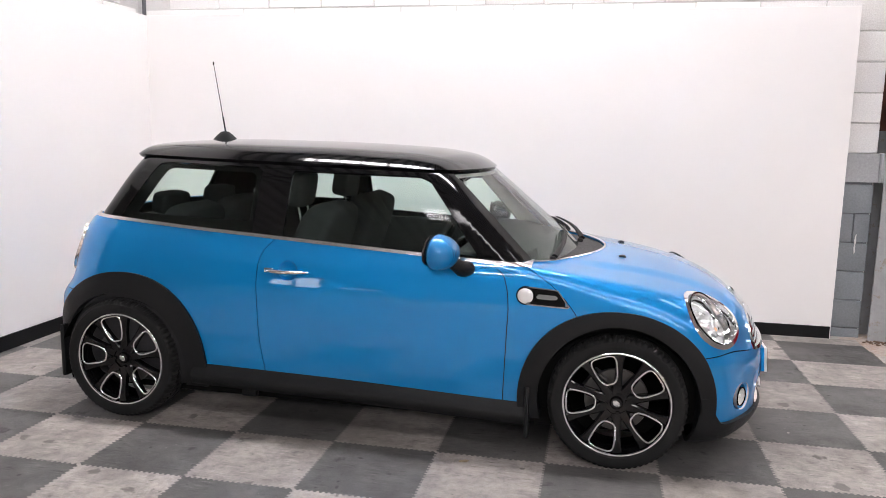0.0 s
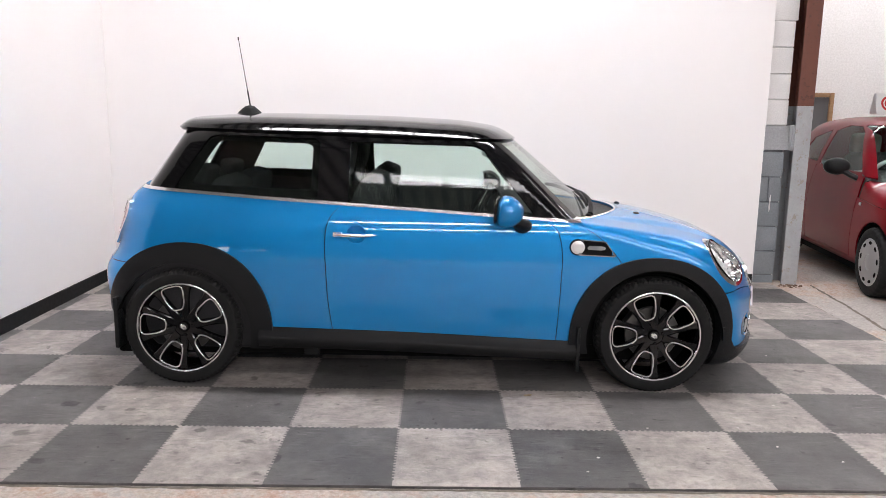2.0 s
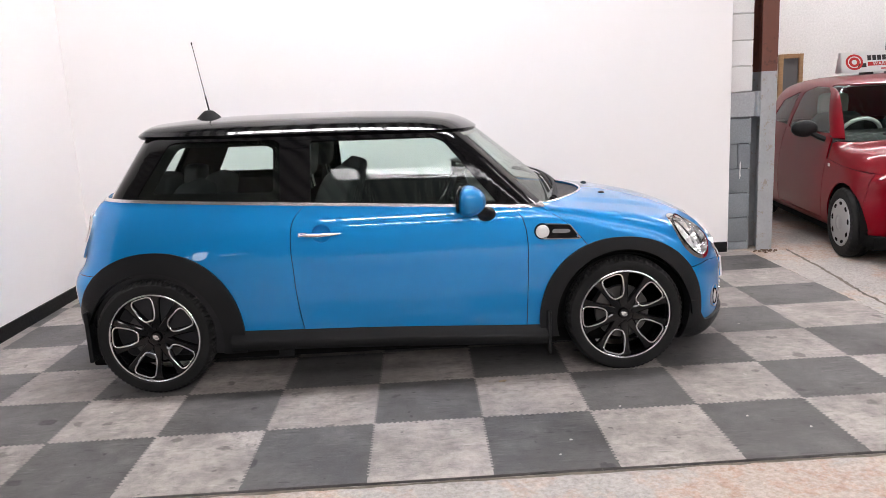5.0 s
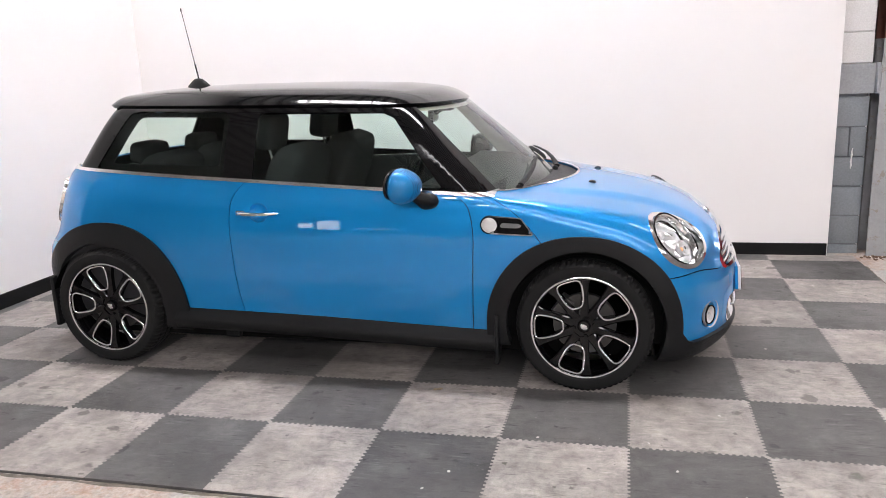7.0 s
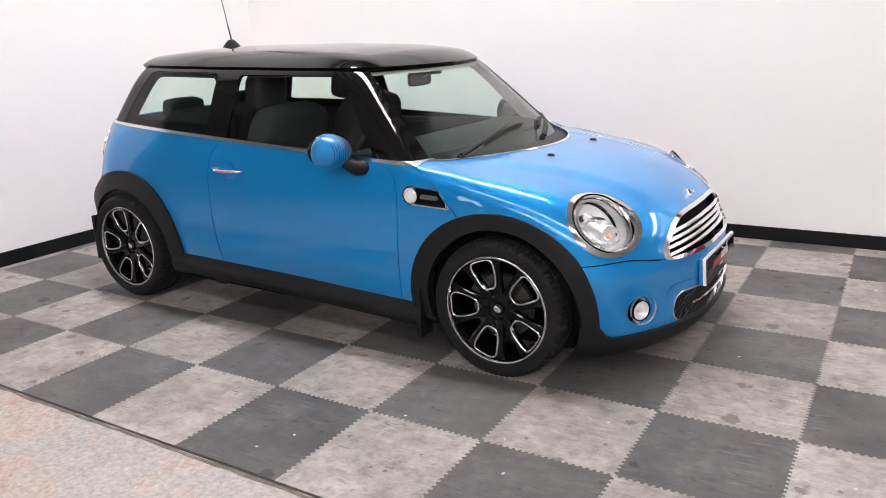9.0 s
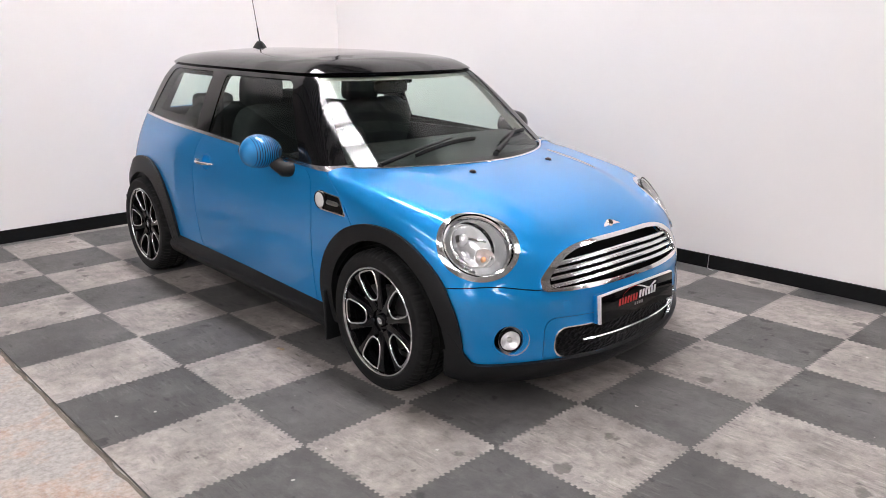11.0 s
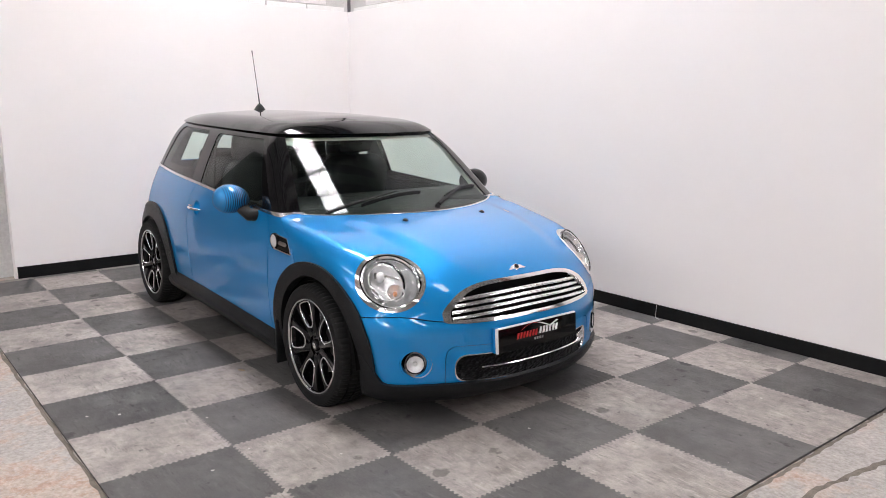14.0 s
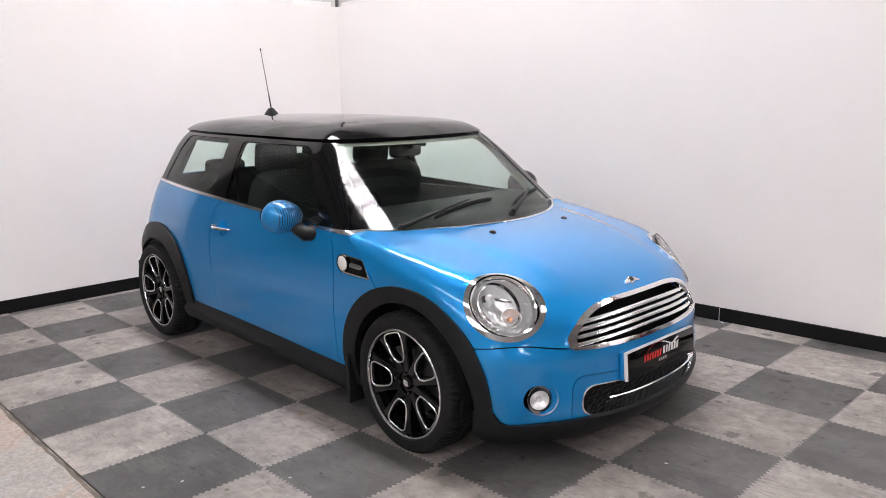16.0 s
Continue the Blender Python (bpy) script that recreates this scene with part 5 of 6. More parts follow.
for y in (-0.262, 0.262):
    part("washer_jet", lathe([(0.016, -0.002), (0.014, 0.007), (0.007, 0.011), (0.0, 0.012)], 16, "z", m=Matrix.Translation(on_top(0.003, y)) @ Matrix.Diagonal((1.2, 0.8, 1, 1))), PLASTIC, blue_car)
cow = [on_top(float(cowl_x(y)), y, 0.003) for y in [0.69 * (i / 16 - 1) for i in range(33)]]
part("cowl_moulding", tube(cow, 0.0065, 8, squash=0.8), CHROME, blue_car)
part("screen_moulding", tube([on_screen(y, 1.283 - 0.0 * y, 0.004) for y in [0.53 * (i / 12 - 1) for i in range(25)]], 0.006, 6), GLOSS_BLACK, blue_car)
part("rear_wiper_pivot", lathe([(0.03, 0), (0.028, 0.02), (0.0, 0.035)], 16, "z", m=axis_frame((-2.83, 0.0, 0.99), (-0.8, 0, 0.5))), PLASTIC, blue_car)


# ---- cabin ----
def bent_pad(w, d, h, m, lean=0.0, bm=None, bolster=0.03):
    """A padded cushion with side bolsters."""
    bm = bm or bmesh.new()
    n = 8
    tmp = bmesh.new()
    bmesh.ops.create_cube(tmp, size=1)
    bmesh.ops.subdivide_edges(tmp, edges=tmp.edges, cuts=n, use_grid_fill=True)
    for v in tmp.verts:
        x, y, z = v.co * 2
        r = (abs(x)**5 + abs(y)**5 + abs(z)**5)**0.2
        q = Vector((x, y, z)) / max(r, 1e-6)
        v.co = Vector((q.x * d / 2, q.y * w / 2, q.z * h / 2 + (bolster * abs(q.y)**3 if q.z > 0 else 0)))
    bmesh.ops.transform(tmp, verts=tmp.verts, matrix=m)
    me = bpy.data.meshes.new("tmp")
    tmp.to_mesh(me)
    tmp.free()
    bm.from_mesh(me)
    bpy.data.meshes.remove(me)
    return bm


for y in (-0.36, 0.36):
    seat = new("front_seat")
    seat.parent = blue_car
    part("seat_cushion", bent_pad(0.50, 0.52, 0.17, pose(-1.22, y, 0.50, 0, -8, 0)), FABRIC, seat)
    part("seat_back", bent_pad(0.49, 0.62, 0.15, pose(-1.55, y, 0.80, 0, 109, 0) @ pose(0, 0, 0, 0, 180, 0), bolster=0.05), FABRIC, seat)
    part("headrest", bent_pad(0.25, 0.19, 0.11, pose(-1.665, y, 1.165, 0, 100, 0), bolster=0), FABRIC, seat)
    for d in (-0.06, 0.06):
        part("headrest_post", tube([(-1.64, y + d, 1.0), (-1.665, y + d, 1.13)], 0.007, 8), SATIN, seat)
    part("seat_base", box(-1.45, -1.0, y - 0.2, y + 0.2, 0.22, 0.44, 0.02), TRIM_DARK, seat)
part("rear_seat_cushion", bent_pad(1.1, 0.50, 0.18, pose(-2.12, 0, 0.50, 0, -8, 0), bolster=0.0), FABRIC, blue_car)
for y in (-0.27, 0.27):
    part("rear_seat_back", bent_pad(0.52, 0.58, 0.14, pose(-2.40, y, 0.78, 0, 110, 0) @ pose(0, 0, 0, 0, 180, 0), bolster=0.02), FABRIC, blue_car)
    part("rear_headrest", bent_pad(0.27, 0.12, 0.10, pose(-2.48, y, 1.055, 0, 100, 0), bolster=0), FABRIC, blue_car)
dash = bmesh.new()
prof = [(-0.30, 0.84), (-0.42, 0.895), (-0.62, 0.90), (-0.76, 0.885), (-0.84, 0.84), (-0.86, 0.76), (-0.80, 0.62), (-0.74, 0.42), (-0.40, 0.40)]
ra = [dash.verts.new((x, -0.66, z)) for x, z in prof]
rb = [dash.verts.new((x, 0.66, z)) for x, z in prof]
for i in range(len(prof)):
    j = (i + 1) % len(prof)
    dash.faces.new((ra[i], ra[j], rb[j], rb[i]))
dash.faces.new(ra[::-1])
dash.faces.new(rb)
part("dashboard", dash, TRIM_DARK, blue_car, "", 50)
part("centre_dial", lathe([(0.0, 0.0), (0.11, 0.0), (0.12, 0.02), (0.115, 0.03)], 40, "x", m=Matrix.Translation((-0.88, 0, 0.78))), GLOSS_BLACK, blue_car)
wheel_m = pose(-0.93, -0.36, 0.865, 0, -62, 0)
steer = new("steering_wheel")
steer.parent = blue_car
part("wheel_rim", tube([wheel_m @ Vector((0.18 * math.cos(a), 0.18 * math.sin(a), 0)) for a in [2 * math.pi * i / 40 for i in range(40)]], 0.016, 10, True, up=wheel_m.to_3x3() @ Vector((0, 0, 1))), TRIM_DARK, steer)
part("wheel_boss", lathe([(0.0, 0.02), (0.05, 0.015), (0.06, -0.01), (0.05, -0.05)], 24, "z", m=wheel_m), TRIM_DARK, steer)
for a in (0, 180, 270):
    part("wheel_spoke", tube([wheel_m @ Vector((0.05 * math.cos(radians(a)), 0.05 * math.sin(radians(a)), 0)), wheel_m @ Vector((0.175 * math.cos(radians(a)), 0.175 * math.sin(radians(a)), 0))], 0.016, 8, squash=0.5), SATIN, steer)
part("steering_column", tube([wheel_m @ Vector((0, 0, -0.03)), wheel_m @ Vector((0, 0, -0.20))], 0.045, 12), TRIM_DARK, steer)
part("interior_mirror", bent_pad(0.24, 0.03, 0.075, pose(-0.86, -0.03, 1.205, 0, 0, 6), bolster=0), GLOSS_BLACK, blue_car)
part("mirror_stem", tube([(-0.86, -0.02, 1.21), (-0.80, 0, 1.245), (-0.775, 0, 1.25)], 0.012, 8), GLOSS_BLACK, blue_car)
part("mirror_sensor", box(-0.815, -0.755, -0.035, 0.035, 1.225, 1.262, 0.01), GLOSS_BLACK, blue_car)
for y in (-0.33, 0.33):
    part("sun_visor", box(-1.02, -0.86, y - 0.17, y + 0.17, 1.272, 1.288, 0.006, m=None), LINER, blue_car)
# inner pillar trims
inner = [above_belt, lambda v: 0.005 - roof_edge(v), no(door_glass, 0.012), no(quarter_glass, 0.012), no(screen_glass, 0.03), no(rear_glass, 0.012)]
shell("pillar_trim", GREEN, inner + [lambda v: v[:, 0] + 1.2], LINER, blue_car, -0.03, 0)
quarter_opening = side_glass_fields([(-2.44, 1.045), (-2.31, 1.27), (-2.28, 1.28), (-1.83, 1.27), (-1.80, 1.25), (-1.80, 1.03)])
shell("rear_pillar_trim", GREEN, inner[:3] + [no(quarter_opening), no(rear_glass, 0.012)] + [lambda v: -1.2 - v[:, 0]], BLACK_FILL, blue_car, -0.03, 0)
part("parcel_shelf", box(-2.78, -2.50, -0.52, 0.52, 0.945, 0.965, 0.006), TRIM_DARK, blue_car)
for sgn in (-1, 1):
    part("door_card", box(-1.62, -0.62, sgn * 0.715 - 0.02, sgn * 0.715 + 0.02, 0.35, 0.915, 0.015), TRIM_DARK, blue_car)
    part("seat_belt", box(-0.02, 0.02, -0.0015, 0.0015, -0.21, 0.21, 0, m=pose(-1.70, sgn * 0.60, 1.05, 0, 6, 0)), FABRIC, blue_car)


# ---- block wall, steel column ----
def block_bm(w, h, d, seed):
    r = random.Random(seed)
    bm = box(0, w, 0, d, 0, h, 0.006)
    for v in bm.verts:
        v.co += Vector((r.uniform(-1, 1), r.uniform(-1, 1), r.uniform(-1, 1))) * 0.0016
    return bm


BLOCK_W, BLOCK_H, COURSE = 0.44, 0.207, 0.2165


def block_mesh(mat, w, seed):
    me = bpy.data.meshes.new("block")
    bm = block_bm(w, BLOCK_H, 0.03, seed)
    bm.to_mesh(me)
    bm.free()
    me.materials.append(mat)
    me.shade_smooth()
    me.set_sharp_from_angle(angle=radians(30))
    return me


wall_blocks = thing("wall_blockwork", Matrix(), "painted concrete blockwork, white over a grey lower part", "wall", kind="structure")
part("mortar", box(1.43, 1.645, 3.812, 3.829, 1.37, 2.45), MORTAR_WHITE, wall_blocks, smooth=None)
part("mortar", box(-4.3, 1.672, 3.812, 3.829, 2.25, 3.2), MORTAR_WHITE, wall_blocks, smooth=None)
part("mortar", box(1.43, 1.645, 3.812, 3.829, FLOOR_Z, 1.155), MORTAR_GREY, wall_blocks, smooth=None)
whites = [block_mesh(WHITE_BLOCK, BLOCK_W, k) for k in range(3)]
half_white = [block_mesh(WHITE_BLOCK, 0.225, 7 + k) for k in range(2)]
greys = [block_mesh(GREY_BLOCK, 0.225, 20 + k) for k in range(3)]
short_grey = block_mesh(GREY_BLOCK, 0.108, 31)


def lay(me, x, y, z, rz=0):
    o = new("block", me)
    o.parent = wall_blocks
    o.matrix_basis = pose(x, y, z, 0, 0, rz)


for k in range(4):
    lay(half_white[k % 2], 1.43, 3.80, 1.370 + COURSE * k)
for k in range(5):
    z = 0.062 + COURSE * k
    if k == 3:
        lay(short_grey, 1.43, 3.80, z), lay(short_grey, 1.545, 3.80, z)
    else:
        lay(greys[k % 3], 1.43, 3.80, z)
lay(greys[1], 1.43, 3.80, 0.062 - COURSE)
for k in range(3):
    x = 1.672 - BLOCK_W - (0.22 if k % 2 else 0)
    while x > -4.35:
        lay(whites[random.randrange(3)], x, 3.80, 2.236 + COURSE * k)
        x -= BLOCK_W + 0.01
    y = 3.70 - (0.22 if k % 2 else 0)
    while y > 0.3:
        lay(whites[random.randrange(3)], -4.225, y, 2.236 + COURSE * k, -90)
        y -= BLOCK_W + 0.01
part("mortar", box(-4.26, -4.236, 0.2, 3.8, 2.25, 3.2), MORTAR_WHITE, wall_blocks, smooth=None)
structure("wall_left_block", box(-4.5, -4.262, 0.2, 3.825, FLOOR_Z, ROOF_Z), PLASTER, "white painted wall behind the side board", "wall")
structure("pipe", tube([(-4.13, 3.72, 2.0), (-4.13, 3.72, 3.6)], 0.017, 10), DARK_STEEL_RIB_SHADE, "dark vertical service pipe in the wall corner", "pipe", 60)
structure("trim", box(1.43, 1.675, 3.785, 3.83, 1.155, 1.364, 0.004), GREY_LINTEL, "grey painted concrete lintel", "lintel")
structure("trim", box(1.678, 1.735, 3.74, 3.83, 1.155, 1.368, 0.004), GREY_LINTEL, "grey painted bearing pad", "pad")


def worn_steel(name, base, dark):
    m = varied(name, base, tuple(0.8 * c for c in base), 5, (0.4, 0.7), 45, 0.3, world_space=True)
    v = coords(m)
    low = m.node_tree.nodes.new("ShaderNodeSeparateXYZ")
    link(m, v, low.inputs[0])
    n1 = noise_tex(m, v, 14, 6, 0.7)
    old = bsdf(m).inputs["Base Color"].links[0].from_socket
    tone = mixed(m, ramp(m, n1, [(0.57, (0,) * 3), (0.63, (1,) * 3)]), old, dark)
    link(m, tone, bsdf(m).inputs["Base Color"])
    return m


COL_GREY = worn_steel("flaking_grey_column_paint", (0.40, 0.41, 0.42), (0.30, 0.27, 0.23))
COL_RED = worn_steel("rusty_red_column_paint", (0.15, 0.05, 0.032), (0.085, 0.03, 0.02))
column = thing("steel_column", Matrix(), "steel column, red oxide above and flaking grey paint below", "column", kind="structure")
for z0, z1, mt, nm in ((FLOOR_Z, 1.53, COL_GREY, "lower_column"), (1.53, ROOF_Z, COL_RED, "upper_column")):
    bm = box(1.695, 1.832, 3.720, 3.734, z0, z1, 0.003)
    box(1.757, 1.769, 3.734, 3.92, z0, z1, 0.0, bm=bm)
    box(1.695, 1.832, 3.92, 3.934, z0, z1, 0.003, bm=bm)
    part(nm, bm, mt, column, smooth=None)
deb = bmesh.new()
rr = random.Random(4)
for k in range(60):
    a, s = rr.uniform(0, 6.3), rr.uniform(0.004, 0.014)
    p = Vector((1.74 + rr.gauss(0, 0.07), 3.70 - abs(rr.gauss(0, 0.045)), FLOOR_Z + s * 0.4))
    bmesh.ops.create_icosphere(deb, subdivisions=1, radius=s, matrix=Matrix.Translation(p) @ Matrix.Diagonal((1, 0.8, 0.5, 1)))
tagged(mesh_object("rust_flakes", deb, varied("rust_crumbs", (0.12, 0.07, 0.045), (0.2, 0.14, 0.1), 30, (0.8, 0.95), 90, 0.2)), "brown rust flakes at the foot of the column", "debris", kind="stuff")

DRIP = material("white_paint_drip", (0.75, 0.74, 0.73), 0.5)
for x, z, h in ((1.565, 0.62, 0.15), (1.54, 1.19, 0.05)):
    r = random.Random(int(x * 1000))
    pts = [(x + r.uniform(-0.004, 0.004), 3.797, z + h * (1 - i / 6)) for i in range(7)]
    structure("paint_drip", tube(pts, 0.006, 6, squash=0.5, taper=[0.5, 0.8, 1.2, 0.7, 1.0, 1.1, 0.4], up=(0, 1, 0)), DRIP, "white paint drip on the grey blocks", "paint drip", 60)
structure("cable", tube([(-0.088, BACK_Y - 0.019, 0.088), (-0.086, BACK_Y - 0.028, 0.004), (-0.06, BACK_Y - 0.05, 0.004), (-0.03, BACK_Y - 0.06, 0.004)], 0.0015, 6), DRIP, "thin white cable end over the skirting joint", "cable", 60)

# floor joint beside the tiles: a ragged dirt-filled groove
def ragged(name, pts, width, mat, label, seed, z=FLOOR_Z + 0.0015):
    bm, r = bmesh.new(), random.Random(seed)
    n = 90
    rows = []
    seg = [Vector(p) for p in pts]
    for i in range(n + 1):
        t = i / n * (len(seg) - 1)
        k = min(int(t), len(seg) - 2)
        p = seg[k].lerp(seg[k + 1], t - k)
        d = (seg[k + 1] - seg[k]).normalized()
        s = Vector((-d.y, d.x))
        w = width * (0.6 + 0.8 * r.random())
        o = s * r.uniform(-0.25, 0.25) * width
        q = p + o
        rows.append([bm.verts.new((*(q - s * w / 2), z)), bm.verts.new((*(q - s * w * 0.1), z + 0.0015)), bm.verts.new((*(q + s * w / 2), z))])
    for a, b in zip(rows, rows[1:]):
        for j in range(2):
            bm.faces.new((a[j], a[j + 1], b[j + 1], b[j]))
    bmesh.ops.recalc_face_normals(bm, faces=bm.faces)
    return structure(name, bm, mat, label, "floor joint", 40)


DIRT = varied("joint_dirt", (0.10, 0.085, 0.07), (0.22, 0.19, 0.16), 25, (0.85, 0.95), 120, 0.6, world_space=True)
ragged("floor_joint", [(1.95, 3.70), (1.87, 2.9), (1.77, 2.2), (1.74, 1.6), (1.70, 0.4), (1.68, -1.2)], 0.024, DIRT, "dirt-filled joint in the concrete floor", 3)
ragged("floor_joint", [(1.605, 3.4), (1.608, 2.0), (1.605, 0.0)], 0.02, DIRT, "line of dirt along the edge of the tiles", 5)
ragged("floor_joint", [(-4.0, -0.058), (-1.5, -0.060), (1.5, -0.058)], 0.018, DIRT, "line of dirt along the edge of the tiles", 6)

# litter on the tiles
lit = random.Random(11)
SCRAP = material("pale_scrap", (0.5, 0.47, 0.44), 0.8)
for k in range(16):
    x, y = lit.uniform(-3.6, 1.4), lit.choice((lit.uniform(0.05, 0.9), lit.uniform(2.7, 3.5), lit.uniform(0.05, 3.4)))
    if -3.2 < x < 0.5 and 0.95 < y < 2.75:
        continue
    bm = prism([(0.008 * lit.uniform(0.5, 1.3) * math.cos(a), 0.006 * lit.uniform(0.5, 1.3) * math.sin(a)) for a in (0, 1.1, 2.2, 3.3, 4.4, 5.4)], 0.0015, pose(x, y, 0.0003, lit.uniform(-6, 6), lit.uniform(-6, 6), lit.uniform(0, 360)))
    tagged(mesh_object("paper_scrap", bm, SCRAP), "small pale scrap lying on the floor tiles", "litter", "scraps on the tiles")
leaf = prism([(-0.022, 0), (-0.012, 0.010), (0.0, 0.006), (0.010, 0.012), (0.024, 0.002), (0.012, -0.010), (0.0, -0.006), (-0.014, -0.010)], 0.003, pose(-0.86, 0.93, 0.0005, 0, 0, 20))
tagged(mesh_object("dry_leaf", leaf, material("dry_leaf", (0.42, 0.33, 0.22), 0.8)), "small dry brown leaf on the tiles", "leaf")

# ---- the red car in the next bay ----
RED = paint("cherry_red_paint", (0.155, 0.0006, 0.006), (0.22, 0.001, 0.009), 0.2)
bsdf(RED).inputs["Specular IOR Level"].default_value = 0.05
bsdf(RED).inputs["Coat Weight"].default_value = 0.5
red_car = thing("city_car", pose(3.0, 3.2, FLOOR_Z, 0, 0, -98), "small cherry red three-door car with a roof sign", "car")
R_BASE = 2.30
r_half = curve([-3.0, -2.7, -2.2, -1.2, -0.3, 0.2, 0.5, 0.7], [0.68, 0.74, 0.79, 0.80, 0.795, 0.785, 0.76, 0.72])
r_bow = curve([0.1, 0.2, 0.35, 0.5, 0.65, 0.8, 0.95, 1.05], [-0.07, -0.035, -0.008, 0.0, -0.004, -0.022, -0.055, -0.09])
r_nose = curve([0.1, 0.2, 0.32, 0.45, 0.55, 0.65, 0.75, 0.85], [0.56, 0.60, 0.625, 0.625, 0.60, 0.585, 0.54, 0.45])
r_hood = curve([-0.6, -0.3, 0.0, 0.25, 0.42, 0.55, 0.65], [1.0, 0.965, 0.93, 0.875, 0.80, 0.69, 0.55])


def r_belt(x):
    return 0.955 + 0.03 * (-0.3 - x)


def r_body_sdf(p):
    x, y, z = p[:, 0], np.abs(p[:, 1]), p[:, 2]
    side = y - (r_half(x) + r_bow(z))
    front = (x - (r_nose(z) - 0.55 * y**2.3)) * 0.8
    rear = (-2.85 + 0.10 * np.clip(z - 0.5, 0, 1) + 0.4 * y**2.4 - x) * 0.8
    t = step(-0.55, -0.2, x)
    top = z - (t * (r_hood(x) - 0.16 * y * y) + (1 - t) * (r_belt(x) + 0.03))
    d = smax(side, top, 0.03 + 0.2 * step(-0.4, 0.3, x))
    d = smax(smax(d, front, 0.12), rear, 0.2)
    return smax(d, 0.19 - z, 0.06)


r_roof = curve([-2.8, -2.4, -1.9, -1.4, -1.0, -0.75, -0.5], [1.33, 1.42, 1.468, 1.478, 1.455, 1.39, 1.28])


def r_green_sdf(p):
    x, y, z = p[:, 0], np.abs(p[:, 1]), p[:, 2]
    h = z - r_belt(x)
    side = (y - (r_half(x) + r_bow(r_belt(x)) - 0.006 - 0.30 * h - 0.28 * h * h)) * 0.9
    screen = (x - (-0.20 - 1.25 * (z - 0.96) - 0.35 * y * y)) / 1.5
    rear = (-2.72 + 0.5 * (z - 0.95) + 0.4 * y * y - x) / 1.1
    roof = z - (r_roof(x) - 0.10 * y * y)
    return smax(smax(smax(smax(side, roof, 0.14), screen, 0.06), rear, 0.08), 0.85 - z, 0.02)


R_BODY = (hull(r_body_sdf, (-2.3, 0, 0.55), (-0.1, 0, 0.53), 110, 40, 176), r_body_sdf)
R_GREEN = (hull(r_green_sdf, (-2.2, 0, 1.1), (-0.9, 0, 1.1), 70, 36, 150), r_green_sdf)
r_cut, r_cut2 = arch(0, 0.285, 0.33), arch(-R_BASE, 0.285, 0.33)


def r_under(v):
    return r_belt(v[:, 0]) - v[:, 2]


def r_shut(v):
    return v[:, 2] - (0.70 + 0.09 * np.clip(0.45 - v[:, 0], 0, 1))


def r_cowl(v):
    return v[:, 0] + 0.17 + 0.35 * v[:, 1]**2


r_lamp = tilted(0.44, 0.545, 0.715, 0.85, 0.35, 0.42, 0.098, 0.088)
r_fog = tilted(0.53, 0.535, 0.545, 0.9, 0.4, 0.1, 0.07, 0.048)
r_door_f = lambda v: v[:, 0] + 0.42 + 0.10 * np.clip(0.8 - v[:, 2], 0, 1)
r_door_r = lambda v: v[:, 0] + 1.62


def r_bump(v):
    y, z = np.abs(v[:, 1]), v[:, 2]
    return np.where(v[:, 0] > 0.2, np.minimum(0.40 - y, 0.042 - np.abs(z - 0.345)), -1.0)


for f in (right, left):
    shell("door", R_BODY, [f, r_under, less(r_door_r, 0.003), no(r_door_f, 0.003), lambda v: v[:, 2] - 0.26], RED, red_car)
    shell("front_wing", R_BODY, [f, r_under, less(r_door_f, 0.003), lambda v: v[:, 2] - 0.2, r_cut, no(r_shut, 0.002), lambda v: 0.30 - v[:, 0], r_lamp], RED, red_car)
    shell("sill", R_BODY, [f, lambda v: 0.255 - v[:, 2], r_cut, r_cut2, lambda v: -0.3 - v[:, 0], lambda v: v[:, 0] + R_BASE], RED, red_car)
shell("rear_body", R_BODY, [r_under, no(r_door_r, 0.003), lambda v: v[:, 2] - 0.2, r_cut2], RED, red_car)
shell("bonnet", R_BODY, [less(r_shut, 0.002), less(r_cowl, 0.004), r_lamp, less(r_door_f, 0.003)], RED, red_car)
shell("front_bumper", R_BODY, [no(r_shut, 0.002), lambda v: v[:, 0] - 0.303, r_cut, r_lamp, r_fog, no(r_bump)], RED, red_car)
shell("bumper_insert", R_BODY, [r_bump], PLASTIC, red_car, 0.006, 0.02)
shell("cowl_panel", R_BODY, [no(r_cowl, 0.004), lambda v: v[:, 0] + 0.7, lambda v: grad(r_body_sdf, v)[:, 2] - 0.6], PLASTIC, red_car)
shell("cabin_liner", R_BODY, [r_under, lambda v: -0.4 - v[:, 0]], TRIM_DARK, red_car, -0.05, 0)
r_dg = side_glass_fields([(-1.58, 1.0), (-1.56, 1.33), (-1.35, 1.385), (-1.05, 1.375), (-0.90, 1.32), (-0.50, 0.985)])
r_qg = side_glass_fields([(-2.2, 1.05), (-2.05, 1.25), (-1.66, 1.34), (-1.66, 1.02)])


def r_screen(v):
    y, z = np.abs(v[:, 1]), v[:, 2]
    d = np.minimum(np.minimum(z - 0.85, 1.395 - z), 0.66 - 0.28 * (z - 0.95) - y)
    return np.where(v[:, 0] > -1.02, np.minimum(d, 0.1), -1.0)


